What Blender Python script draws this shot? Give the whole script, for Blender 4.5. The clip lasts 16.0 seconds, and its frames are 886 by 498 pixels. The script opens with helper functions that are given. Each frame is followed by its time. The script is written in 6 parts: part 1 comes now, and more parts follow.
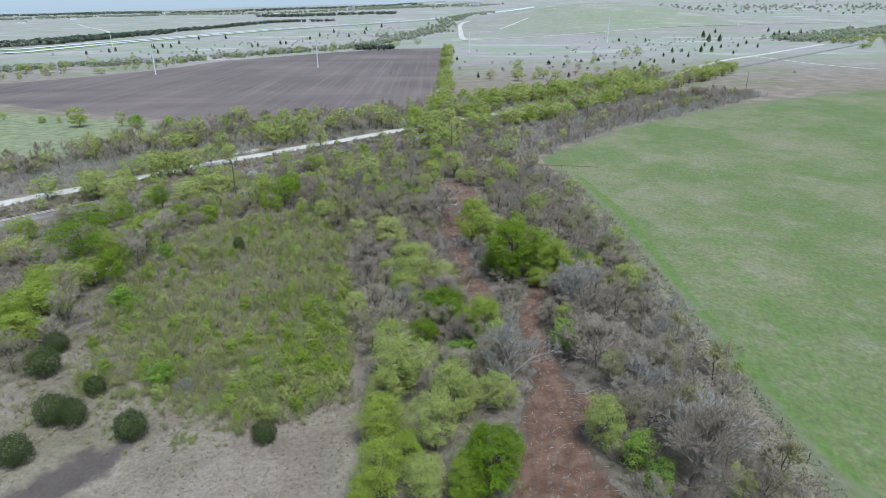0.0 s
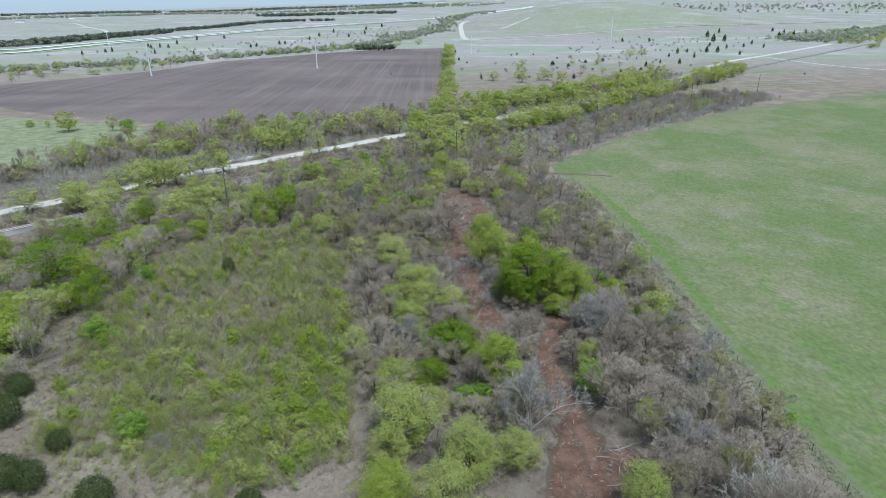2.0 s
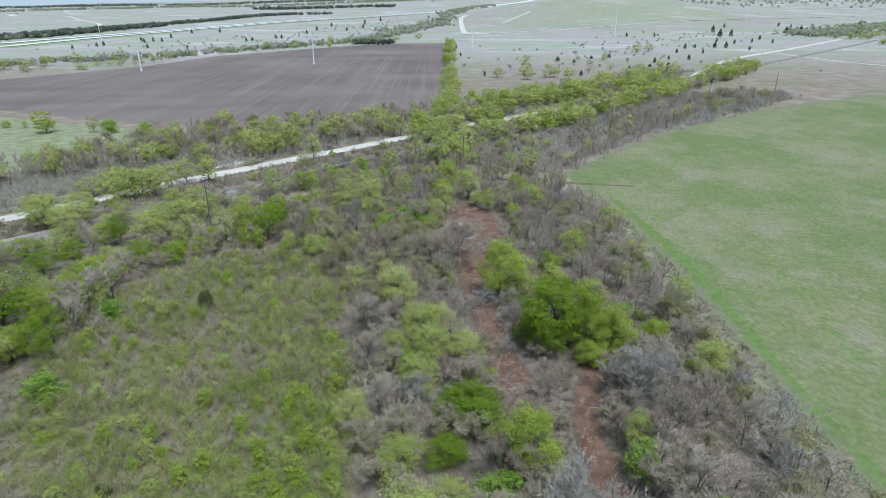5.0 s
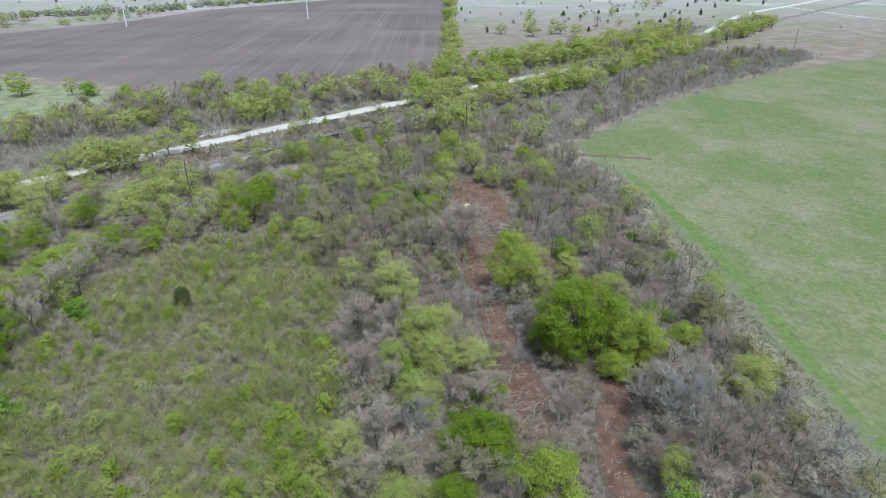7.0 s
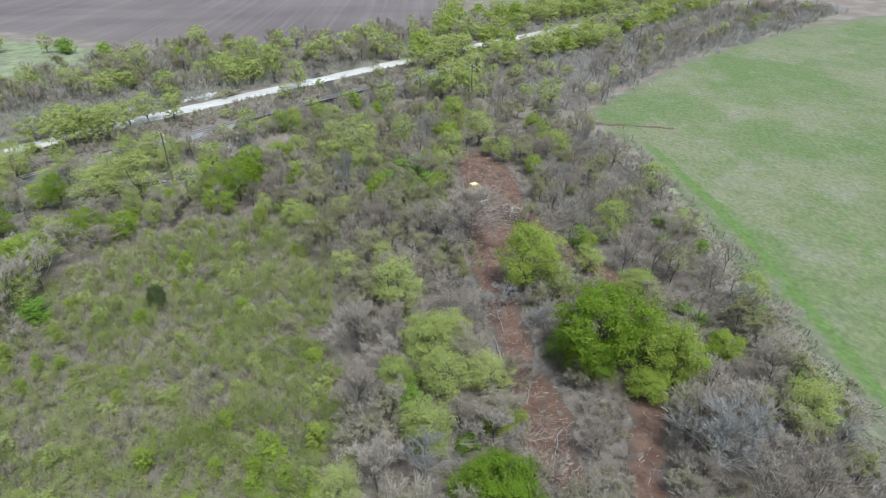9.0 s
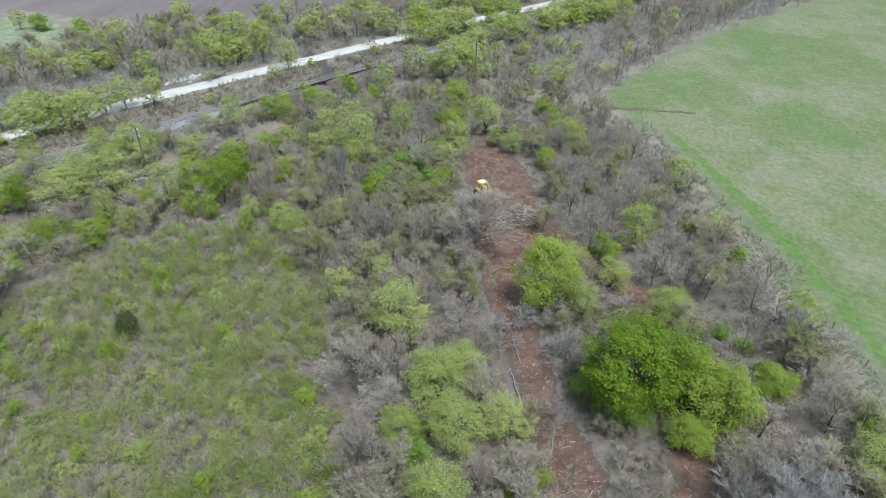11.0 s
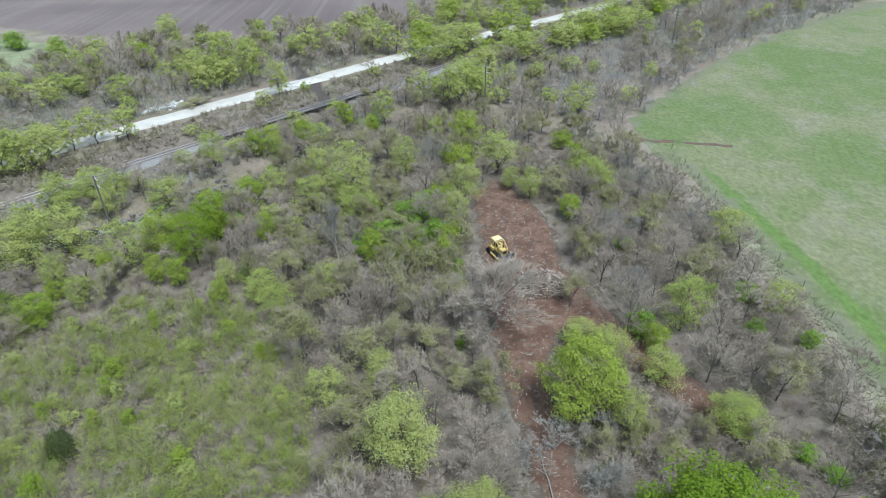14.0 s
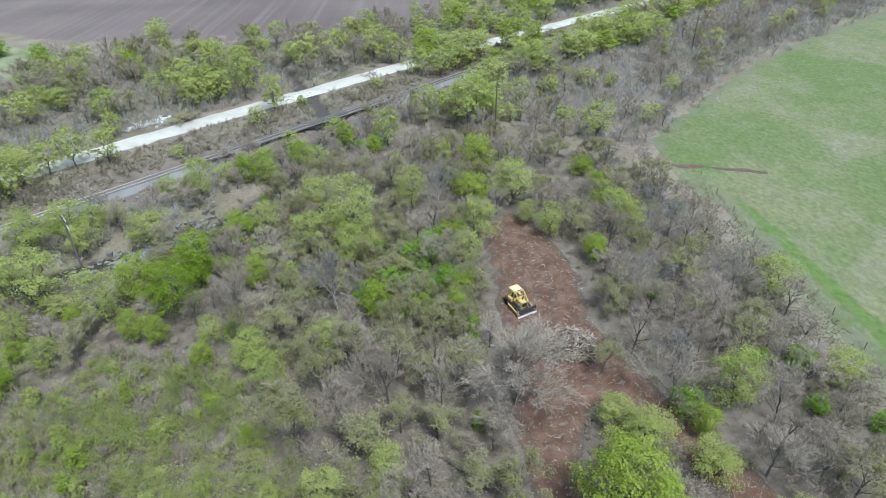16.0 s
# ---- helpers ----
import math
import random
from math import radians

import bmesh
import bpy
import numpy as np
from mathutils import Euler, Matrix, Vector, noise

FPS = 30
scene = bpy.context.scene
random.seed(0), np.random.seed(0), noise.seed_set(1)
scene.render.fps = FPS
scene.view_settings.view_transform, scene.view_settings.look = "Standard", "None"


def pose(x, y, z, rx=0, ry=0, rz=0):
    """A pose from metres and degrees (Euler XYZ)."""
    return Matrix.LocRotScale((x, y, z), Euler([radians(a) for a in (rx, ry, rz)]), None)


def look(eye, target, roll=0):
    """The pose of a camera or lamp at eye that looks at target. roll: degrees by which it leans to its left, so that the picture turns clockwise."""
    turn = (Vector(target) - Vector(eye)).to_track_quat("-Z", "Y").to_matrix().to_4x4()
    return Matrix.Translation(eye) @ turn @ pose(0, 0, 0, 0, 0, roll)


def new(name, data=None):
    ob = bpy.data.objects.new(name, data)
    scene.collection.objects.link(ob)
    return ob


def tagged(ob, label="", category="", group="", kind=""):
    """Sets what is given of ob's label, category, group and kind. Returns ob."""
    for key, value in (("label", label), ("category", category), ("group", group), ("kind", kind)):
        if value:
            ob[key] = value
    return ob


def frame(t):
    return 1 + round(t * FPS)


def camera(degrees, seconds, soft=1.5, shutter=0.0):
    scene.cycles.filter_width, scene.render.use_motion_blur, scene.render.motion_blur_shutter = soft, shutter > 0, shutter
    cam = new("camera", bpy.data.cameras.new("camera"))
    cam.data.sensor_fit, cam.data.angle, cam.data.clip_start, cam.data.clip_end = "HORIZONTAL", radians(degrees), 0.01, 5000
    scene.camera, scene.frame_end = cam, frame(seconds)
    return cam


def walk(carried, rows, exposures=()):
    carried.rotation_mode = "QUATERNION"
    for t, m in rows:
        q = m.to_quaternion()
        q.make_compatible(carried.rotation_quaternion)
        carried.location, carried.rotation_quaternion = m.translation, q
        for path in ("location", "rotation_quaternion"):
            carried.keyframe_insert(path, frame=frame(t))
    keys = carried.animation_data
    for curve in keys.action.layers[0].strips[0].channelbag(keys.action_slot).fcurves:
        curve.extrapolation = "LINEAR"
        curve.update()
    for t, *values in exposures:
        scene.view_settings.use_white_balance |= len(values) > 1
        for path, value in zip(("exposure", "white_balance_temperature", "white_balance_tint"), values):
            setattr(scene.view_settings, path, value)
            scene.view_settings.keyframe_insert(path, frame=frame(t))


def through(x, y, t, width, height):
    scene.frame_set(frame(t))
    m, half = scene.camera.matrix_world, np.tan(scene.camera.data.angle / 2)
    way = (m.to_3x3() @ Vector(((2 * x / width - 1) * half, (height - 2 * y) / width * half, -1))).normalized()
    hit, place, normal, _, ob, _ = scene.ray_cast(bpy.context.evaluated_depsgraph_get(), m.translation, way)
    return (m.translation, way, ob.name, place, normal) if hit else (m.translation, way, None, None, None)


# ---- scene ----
cam = camera(72.0, 16.0, 0.8)
PATH = [
    (0, (4.323, 3.64, 62.442), (4.338, 5.496, 61.699), -0.6),
    (0.5, (3.807, 7.163, 62.451), (3.823, 9.02, 61.708), -0.5),
    (1, (3.306, 10.781, 62.495), (3.323, 12.638, 61.751), -0.5),
    (1.5, (3.044, 14.383, 62.617), (3.06, 16.239, 61.872), -0.6),
    (2, (2.639, 17.878, 62.658), (2.654, 19.734, 61.913), -0.6),
    (2.5, (2.143, 21.43, 62.611), (2.161, 23.286, 61.866), -0.4),
    (3, (1.761, 25.014, 62.532), (1.781, 26.87, 61.787), -0.5),
    (3.5, (1.534, 28.778, 62.503), (1.551, 30.635, 61.759), -0.5),
    (4, (0.878, 32.379, 62.362), (0.898, 34.238, 61.626), -0.5),
    (6.5, (-0.187, 51.904, 62.65), (-0.168, 53.713, 61.795), -0.4),
    (7, (-0.506, 55.772, 62.93), (-0.485, 57.564, 62.042), -0.4),
    (7.5, (-0.729, 59.875, 62.952), (-0.707, 61.65, 62.031), -0.3),
    (8, (-0.918, 63.747, 62.876), (-0.895, 65.506, 61.924), -0.3),
    (8.5, (-1.32, 67.468, 62.746), (-1.296, 69.209, 61.763), -0.2),
    (11, (-2.933, 85.763, 62.442), (-2.905, 87.434, 61.344), -0.5),
    (11.5, (-3.019, 89.515, 62.487), (-2.99, 91.186, 61.389), -0.5),
    (12, (-2.978, 93.086, 62.48), (-2.952, 94.759, 61.383), -0.6),
    (12.5, (-3.023, 96.683, 62.385), (-3.001, 98.358, 61.291), -0.8),
    (13, (-3.047, 100.358, 62.389), (-3.027, 102.032, 61.296), -0.8),
    (13.5, (-3.303, 103.992, 62.322), (-3.282, 105.668, 61.23), -0.8),
    (14, (-3.471, 107.662, 62.196), (-3.452, 109.339, 61.107), -0.9),
    (14.5, (-3.806, 111.348, 62.556), (-3.789, 113.022, 61.462), -0.9),
    (15, (-4.126, 115.168, 62.835), (-4.11, 116.84, 61.737), -0.9),
    (15.5, (-4.564, 119.033, 63.044), (-4.547, 120.702, 61.942), -0.8),
    (16, (-5.242, 123.033, 63.19), (-5.221, 124.7, 62.086), -0.7),
]
walk(cam, [(t, look(eye, target, roll)) for t, eye, target, roll in PATH], [(0.0, 0.50, 5320, 4), (4.2, 0.56, 5360, 4), (8.0, 0.70, 5410, 5), (11.0, 0.79, 5340, 3), (16.0, 0.81, 5320, 2)])

# ---- light ----
world = bpy.data.worlds.new("overcast_sky")
scene.world = world
world.use_nodes = True
wt = world.node_tree
sky = wt.nodes.new("ShaderNodeTexSky")
sky.sky_type, sky.sun_disc = "NISHITA", False
sky.sun_elevation, sky.sun_rotation = radians(65), radians(149)
sky.air_density, sky.dust_density, sky.ozone_density = 1.0, 1.0, 1.0
cloud = wt.nodes.new("ShaderNodeMix")
cloud.data_type = "RGBA"
cloud.inputs[0].default_value = 0.65
cloud.inputs[7].default_value = (5.2, 5.9, 6.6, 1.0)
wt.links.new(sky.outputs[0], cloud.inputs[6])
wt.links.new(cloud.outputs[2], wt.nodes["Background"].inputs[0])
wt.nodes["Background"].inputs[1].default_value = 0.085
sun = new("sun", bpy.data.lights.new("sun", "SUN"))
sun.data.energy, sun.data.angle, sun.data.color = 2.8, radians(18), (1.0, 0.97, 0.93)
sun.matrix_world = look((30, -50, 125), (0, 0, 0))

RNG = np.random.default_rng(7)


# ---- materials ----
class Graph:
    """A few short ways to lay nodes."""

    def __init__(self, name):
        self.mat = bpy.data.materials.new(name)
        self.mat.use_nodes = True
        self.t = self.mat.node_tree
        self.bsdf = self.t.nodes["Principled BSDF"]

    def node(self, kind, **inputs):
        n = self.t.nodes.new(kind)
        for key, value in inputs.items():
            self.put(n, key.replace("_", " "), value)
        return n

    def put(self, n, key, value):
        if hasattr(value, "links"):
            self.t.links.new(value, n.inputs[key])
        else:
            n.inputs[key].default_value = value

    def noise(self, scale, detail=4.0, rough=0.55, vec=None):
        n = self.node("ShaderNodeTexNoise", Scale=scale, Detail=detail, Roughness=rough)
        self.t.links.new(vec or self.place(), n.inputs["Vector"])
        return n.outputs["Fac"]

    def place(self, stretch=(1, 1, 1), turn=0.0):
        m = self.node("ShaderNodeMapping")
        m.inputs["Scale"].default_value = stretch
        m.inputs["Rotation"].default_value = (0, 0, turn)
        self.t.links.new(self.node("ShaderNodeNewGeometry").outputs["Position"], m.inputs["Vector"])
        return m.outputs[0]

    def ramp(self, fac, lo, hi):
        n = self.node("ShaderNodeMapRange")
        n.interpolation_type = "SMOOTHSTEP"
        self.t.links.new(fac, n.inputs[0])
        n.inputs[1].default_value, n.inputs[2].default_value = lo, hi
        return n.outputs[0]

    def mix(self, fac, a, b):
        n = self.node("ShaderNodeMix")
        n.data_type = "RGBA"
        for i, v in ((0, fac), (6, a), (7, b)):
            if hasattr(v, "links"):
                self.t.links.new(v, n.inputs[i])
            else:
                n.inputs[i].default_value = v if i == 0 else (*v, 1.0)
        return n.outputs[2]

    def math(self, op, a, b=0.0):
        n = self.node("ShaderNodeMath")
        n.operation = op
        for i, v in enumerate((a, b)):
            if hasattr(v, "links"):
                self.t.links.new(v, n.inputs[i])
            else:
                n.inputs[i].default_value = v
        return n.outputs[0]

    def value(self, col, lo, hi, fac):
        """col made darker or lighter by fac from lo to hi."""
        m = self.node("ShaderNodeMapRange")
        self.t.links.new(fac, m.inputs[0])
        m.inputs[3].default_value, m.inputs[4].default_value = lo, hi
        h = self.node("ShaderNodeHueSaturation")
        self.t.links.new(m.outputs[0], h.inputs["Value"])
        if hasattr(col, "links"):
            self.t.links.new(col, h.inputs["Color"])
        else:
            h.inputs["Color"].default_value = (*col, 1)
        return h.outputs[0]

    def attr(self, name):
        n = self.node("ShaderNodeAttribute")
        n.attribute_name = name
        return n.outputs["Fac"]

    def bump(self, height, dist, strength=1.0):
        b = self.node("ShaderNodeBump", Strength=strength, Distance=dist, Height=height)
        self.t.links.new(b.outputs[0], self.bsdf.inputs["Normal"])

    def done(self, col, rough=0.9, metal=0.0, spec=0.25):
        self.put(self.bsdf, "Base Color", col if hasattr(col, "links") else (*col, 1))
        self.put(self.bsdf, "Roughness", rough)
        self.bsdf.inputs["Metallic"].default_value = metal
        self.bsdf.inputs["Specular IOR Level"].default_value = spec
        return self.mat


def grass_colour(g):
    """Dormant grass with greener patches and bare specks."""
    big = g.ramp(g.noise(0.012, 5), 0.42, 0.75)
    mid = g.ramp(g.noise(0.09, 5), 0.38, 0.66)
    fine = g.noise(1.6, 6, 0.7)
    dry = g.mix(mid, (0.196, 0.151, 0.112), (0.258, 0.206, 0.158))
    green = g.mix(mid, (0.140, 0.142, 0.062), (0.190, 0.182, 0.094))
    col = g.value(g.mix(big, dry, green), 0.75, 1.25, g.noise(0.4, 6, 0.75))
    return g.value(col, 0.4, 1.55, fine), fine


def ground_material():
    g = Graph("dormant_grass")
    col, fine = grass_colour(g)
    lit = g.mix(g.ramp(g.noise(0.25, 6, 0.65), 0.35, 0.65), (0.128, 0.099, 0.074), (0.200, 0.162, 0.126))
    lit = g.value(lit, 0.5, 1.45, g.noise(2.2, 6, 0.75))
    col = g.mix(g.ramp(g.math("ADD", g.attr("litter"), g.math("MULTIPLY", g.math("SUBTRACT", g.noise(0.12, 4), 0.5), 0.9)), 0.3, 0.7), col, lit)
    lush = g.value(g.mix(g.noise(0.05), (0.185, 0.200, 0.095), (0.240, 0.238, 0.140)), 0.7, 1.25, g.ramp(g.noise(0.16, 6, 0.7), 0.3, 0.7))
    col = g.mix(g.ramp(g.math("ADD", g.attr("lush"), g.math("MULTIPLY", g.math("SUBTRACT", g.noise(0.04, 4), 0.5), 0.8)), 0.35, 0.65), col, lush)
    bed = g.value((0.075, 0.062, 0.052), 0.6, 1.6, g.noise(1.1, 6, 0.7))
    col = g.mix(g.ramp(g.attr("bed"), 0.3, 0.8), col, bed)
    # Far grassland greyed and paled: distance haze put into the base colour.
    hazed_land = g.mix(g.ramp(g.noise(0.006, 6, 0.6), 0.40, 0.60), (0.345, 0.305, 0.290), (0.285, 0.310, 0.225))
    hazed_land = g.mix(g.ramp(g.noise(0.011, 7, 0.65, g.place((0.5, 1.0, 1), 0.3)), 0.54, 0.66), hazed_land, (0.470, 0.430, 0.395))
    hazed_land = g.value(hazed_land, 0.55, 1.40, g.noise(0.03, 8, 0.75))
    col = g.mix(g.math("MULTIPLY", g.attr("range"), 0.75), col, hazed_land)
    g.bump(g.noise(1.3, 6, 0.7), 0.25)
    return g.done(col, 0.95)


def pasture_material():
    g = Graph("pasture_grass")
    a = g.ramp(g.noise(0.020, 7, 0.7, g.place((1.0, 0.8, 1), 0.5)), 0.40, 0.62)
    b = g.ramp(g.noise(0.10, 7, 0.7, g.place((1.0, 0.8, 1), 0.9)), 0.47, 0.66)
    fine = g.noise(0.9, 7, 0.78, g.place((1.0, 0.8, 1), 0.7))
    col = g.mix(a, (0.120, 0.148, 0.048), (0.182, 0.176, 0.088))
    col = g.mix(g.math("MULTIPLY", b, g.math("ADD", 0.25, g.math("MULTIPLY", a, 0.45))), col, (0.215, 0.194, 0.132))
    strip = g.ramp(g.math("ADD", g.attr("strip"), g.math("MULTIPLY", g.math("SUBTRACT", g.noise(0.35, 3), 0.5), 0.9)), 0.35, 0.7)
    col = g.mix(g.math("MULTIPLY", strip, 0.85), col, (0.108, 0.156, 0.036))
    col = g.value(col, 0.70, 1.30, g.noise(0.3, 6, 0.75, g.place((1.0, 0.85, 1), 0.6)))
    col = g.value(col, 0.50, 1.50, fine)
    col = g.value(col, 0.88, 1.12, g.ramp(g.noise(1.0, 4, 0.6, g.place((1.0, 0.7, 1), 0.4)), 0.34, 0.66))
    dry = g.value(g.mix(g.noise(0.2), (0.190, 0.170, 0.118), (0.148, 0.154, 0.076)), 0.6, 1.3, fine)
    edge = g.ramp(g.math("ADD", g.attr("edge"), g.math("MULTIPLY", g.math("SUBTRACT", g.noise(0.18, 5), 0.5), 12.0)), -1.0, 4.5)
    col = g.mix(edge, dry, col)
    g.bump(fine, 0.12)
    return g.done(col, 0.95)


def plough_material():
    g = Graph("ploughed_soil")
    row = g.noise(0.26, 4, 0.6, g.place((1.0, 0.012, 1), -0.02))
    wide = g.noise(0.05, 3, 0.5, g.place((1.0, 0.05, 1), -0.02))
    patch = g.ramp(g.noise(0.008, 5), 0.3, 0.7)
    band = g.ramp(g.noise(0.015, 4, 0.5, g.place((0.25, 1.0, 1), 0.25)), 0.5, 0.7)
    col = g.mix(patch, (0.118, 0.088, 0.078), (0.175, 0.135, 0.115))
    col = g.mix(g.math("MULTIPLY", g.ramp(row, 0.45, 0.7), 0.5), col, (0.205, 0.165, 0.142))
    col = g.mix(g.math("MULTIPLY", band, 0.5), col, (0.09, 0.066, 0.060))
    col = g.value(col, 0.8, 1.2, wide)
    col = g.value(col, 0.75, 1.25, g.noise(0.9, 5, 0.7))
    edge = g.ramp(g.math("ADD", g.attr("edge"), g.math("MULTIPLY", g.math("SUBTRACT", g.noise(0.06, 4), 0.5), 14.0)), -1.0, 4.0)
    grass, _ = grass_colour(g)
    col = g.mix(edge, grass, col)
    g.bump(row, 0.3)
    return g.done(col, 0.95)


def soil_material():
    g = Graph("churned_soil")
    a = g.ramp(g.noise(0.35, 6, 0.65), 0.35, 0.65)
    fine = g.noise(4.0, 7, 0.75)
    col = g.mix(a, (0.118, 0.063, 0.040), (0.196, 0.118, 0.079))
    track = g.ramp(g.noise(0.9, 3, 0.5, g.place((1.0, 0.14, 1), 0.05)), 0.5, 0.68)
    col = g.mix(g.math("MULTIPLY", track, 0.5), col, (0.095, 0.062, 0.050))
    chip = g.ramp(g.noise(5.5, 4, 0.6), 0.68, 0.74)
    col = g.mix(g.math("MULTIPLY", chip, 0.55), col, (0.36, 0.29, 0.22))
    col = g.value(col, 0.55, 1.4, fine)
    lit = g.value((0.120, 0.092, 0.068), 0.5, 1.45, g.noise(2.2, 6, 0.75))
    edge = g.ramp(g.math("ADD", g.attr("edge"), g.math("MULTIPLY", g.math("SUBTRACT", g.noise(0.6, 5), 0.5), 3.2)), -0.3, 0.8)
    col = g.mix(edge, lit, col)
    g.bump(g.noise(1.8, 7, 0.7), 0.35)
    return g.done(col, 0.95)


def thatch_material():
    g = Graph("dark_thatch")
    col = g.value(g.mix(g.noise(0.3, 5), (0.070, 0.053, 0.045), (0.120, 0.096, 0.080)), 0.5, 1.5, g.noise(1.8, 6, 0.75))
    edge = g.ramp(g.math("ADD", g.attr("edge"), g.math("MULTIPLY", g.math("SUBTRACT", g.noise(0.25, 5, 0.65), 0.5), 7.0)), 0.2, 3.0)
    grass, fine = grass_colour(g)
    g.bump(fine, 0.1)
    return g.done(g.mix(edge, grass, col), 0.95)


def gravel_material(name, lo, hi):
    g = Graph(name)
    col = g.mix(g.ramp(g.noise(0.12, 5), 0.35, 0.65), lo, hi)
    col = g.value(col, 0.75, 1.2, g.noise(3.5, 6, 0.75))
    g.bump(g.noise(6.0, 5, 0.7), 0.06)
    return g.done(col, 0.95)


def leaf_material(name, dark, light, through=0.45):
    """Leaves: a tone for each tree and a smaller change from leaf to leaf."""
    g = Graph(name)
    own = g.node("ShaderNodeObjectInfo").outputs["Random"]
    one = g.node("ShaderNodeNewGeometry").outputs["Random Per Island"]
    col = g.mix(g.math("ADD", g.math("MULTIPLY", own, 0.85), g.math("MULTIPLY", one, 0.15)), dark, light)
    col = g.value(col, 0.86, 1.14, one)
    g.done(col, 0.75, spec=0.12)
    tr = g.node("ShaderNodeBsdfTranslucent", Color=col)
    m = g.node("ShaderNodeMixShader")
    m.inputs[0].default_value = through
    g.t.links.new(g.bsdf.outputs[0], m.inputs[1])
    g.t.links.new(tr.outputs[0], m.inputs[2])
    g.t.links.new(m.outputs[0], g.t.nodes["Material Output"].inputs["Surface"])
    return g.mat


def thicket_material(name, stops, through=0.42):
    """Leaves or twigs of a thicket: the tone goes from plant to plant."""
    g = Graph(name)
    tint = g.attr("tint")
    one = g.node("ShaderNodeNewGeometry").outputs["Random Per Island"]
    col = g.mix(g.ramp(tint, 0.0, 0.5), stops[0], stops[1])
    col = g.mix(g.ramp(tint, 0.5, 1.0), col, stops[2])
    col = g.value(col, 0.86, 1.14, one)
    g.done(col, 0.75, spec=0.15)
    if through:
        tr = g.node("ShaderNodeBsdfTranslucent", Color=col)
        m = g.node("ShaderNodeMixShader")
        m.inputs[0].default_value = through
        g.t.links.new(g.bsdf.outputs[0], m.inputs[1])
        g.t.links.new(tr.outputs[0], m.inputs[2])
        g.t.links.new(m.outputs[0], g.t.nodes["Material Output"].inputs["Surface"])
    return g.mat


def bark_material(name, dark, light):
    g = Graph(name)
    own = g.node("ShaderNodeObjectInfo").outputs["Random"]
    col = g.value(g.mix(own, dark, light), 0.6, 1.4, g.noise(3.0, 5, 0.7))
    g.bump(g.noise(9.0, 5, 0.7), 0.03)
    return g.done(col, 0.9)


def plain_material(name, col, rough=0.6, metal=0.0, wear=(0.75, 1.2), scale=2.5):
    g = Graph(name)
    return g.done(g.value(col, wear[0], wear[1], g.noise(scale, 6, 0.65)), rough, metal, 0.4)


M_GROUND, M_PASTURE, M_PLOUGH, M_SOIL = ground_material(), pasture_material(), plough_material(), soil_material()
M_ROAD = gravel_material("pale_gravel", (0.43, 0.385, 0.325), (0.54, 0.495, 0.425))
M_BALLAST = gravel_material("grey_ballast", (0.150, 0.135, 0.120), (0.235, 0.215, 0.195))
M_ASPHALT = gravel_material("bleached_concrete", (0.50, 0.49, 0.46), (0.60, 0.59, 0.56))
M_SLEEPER = plain_material("weathered_sleeper", (0.185, 0.165, 0.148), 0.9, 0.0, (0.6, 1.4), 1.2)
M_TIMBER = plain_material("creosoted_timber", (0.112, 0.102, 0.092), 0.9)
M_RAIL = plain_material("rusty_rail", (0.34, 0.27, 0.23), 0.4, 0.6)
M_POLEWOOD = plain_material("weathered_pole_wood", (0.14, 0.115, 0.095), 0.9)
M_GREYWOOD = plain_material("bleached_wood", (0.62, 0.57, 0.50), 0.9)
M_PORCELAIN = plain_material("insulator", (0.55, 0.55, 0.52), 0.25)
M_STEEL = plain_material("galvanised_steel", (0.72, 0.73, 0.74), 0.45, 0.2)
M_POST = plain_material("rusted_post", (0.10, 0.075, 0.06), 0.8)
M_WIRE = plain_material("fence_wire", (0.30, 0.28, 0.26), 0.5, 0.7)
M_YELLOW = plain_material("worn_yellow_paint", (0.64, 0.46, 0.15), 0.5, 0.0, (0.7, 1.15), 1.5)
M_DARKSTEEL = plain_material("dark_steel", (0.045, 0.042, 0.04), 0.55, 0.5)
M_BLADE = plain_material("scoured_blade_steel", (0.16, 0.16, 0.17), 0.35, 0.8, (0.5, 1.5), 1.2)
M_EDGE = plain_material("polished_cutting_edge", (0.52, 0.51, 0.49), 0.5, 0.2)
M_SEAT = plain_material("black_vinyl", (0.02, 0.02, 0.02), 0.6)
M_ROOFPAINT = plain_material("cream_roof_paint", (0.80, 0.62, 0.30), 0.5)
M_WALLW = plain_material("white_siding", (0.75, 0.74, 0.71), 0.7)
M_ROOFG = plain_material("grey_shingle", (0.22, 0.21, 0.20), 0.9)
M_STONE = gravel_material("pale_riprap", (0.45, 0.42, 0.38), (0.68, 0.65, 0.60))
M_WATER = plain_material("murky_water", (0.05, 0.045, 0.03), 0.08)

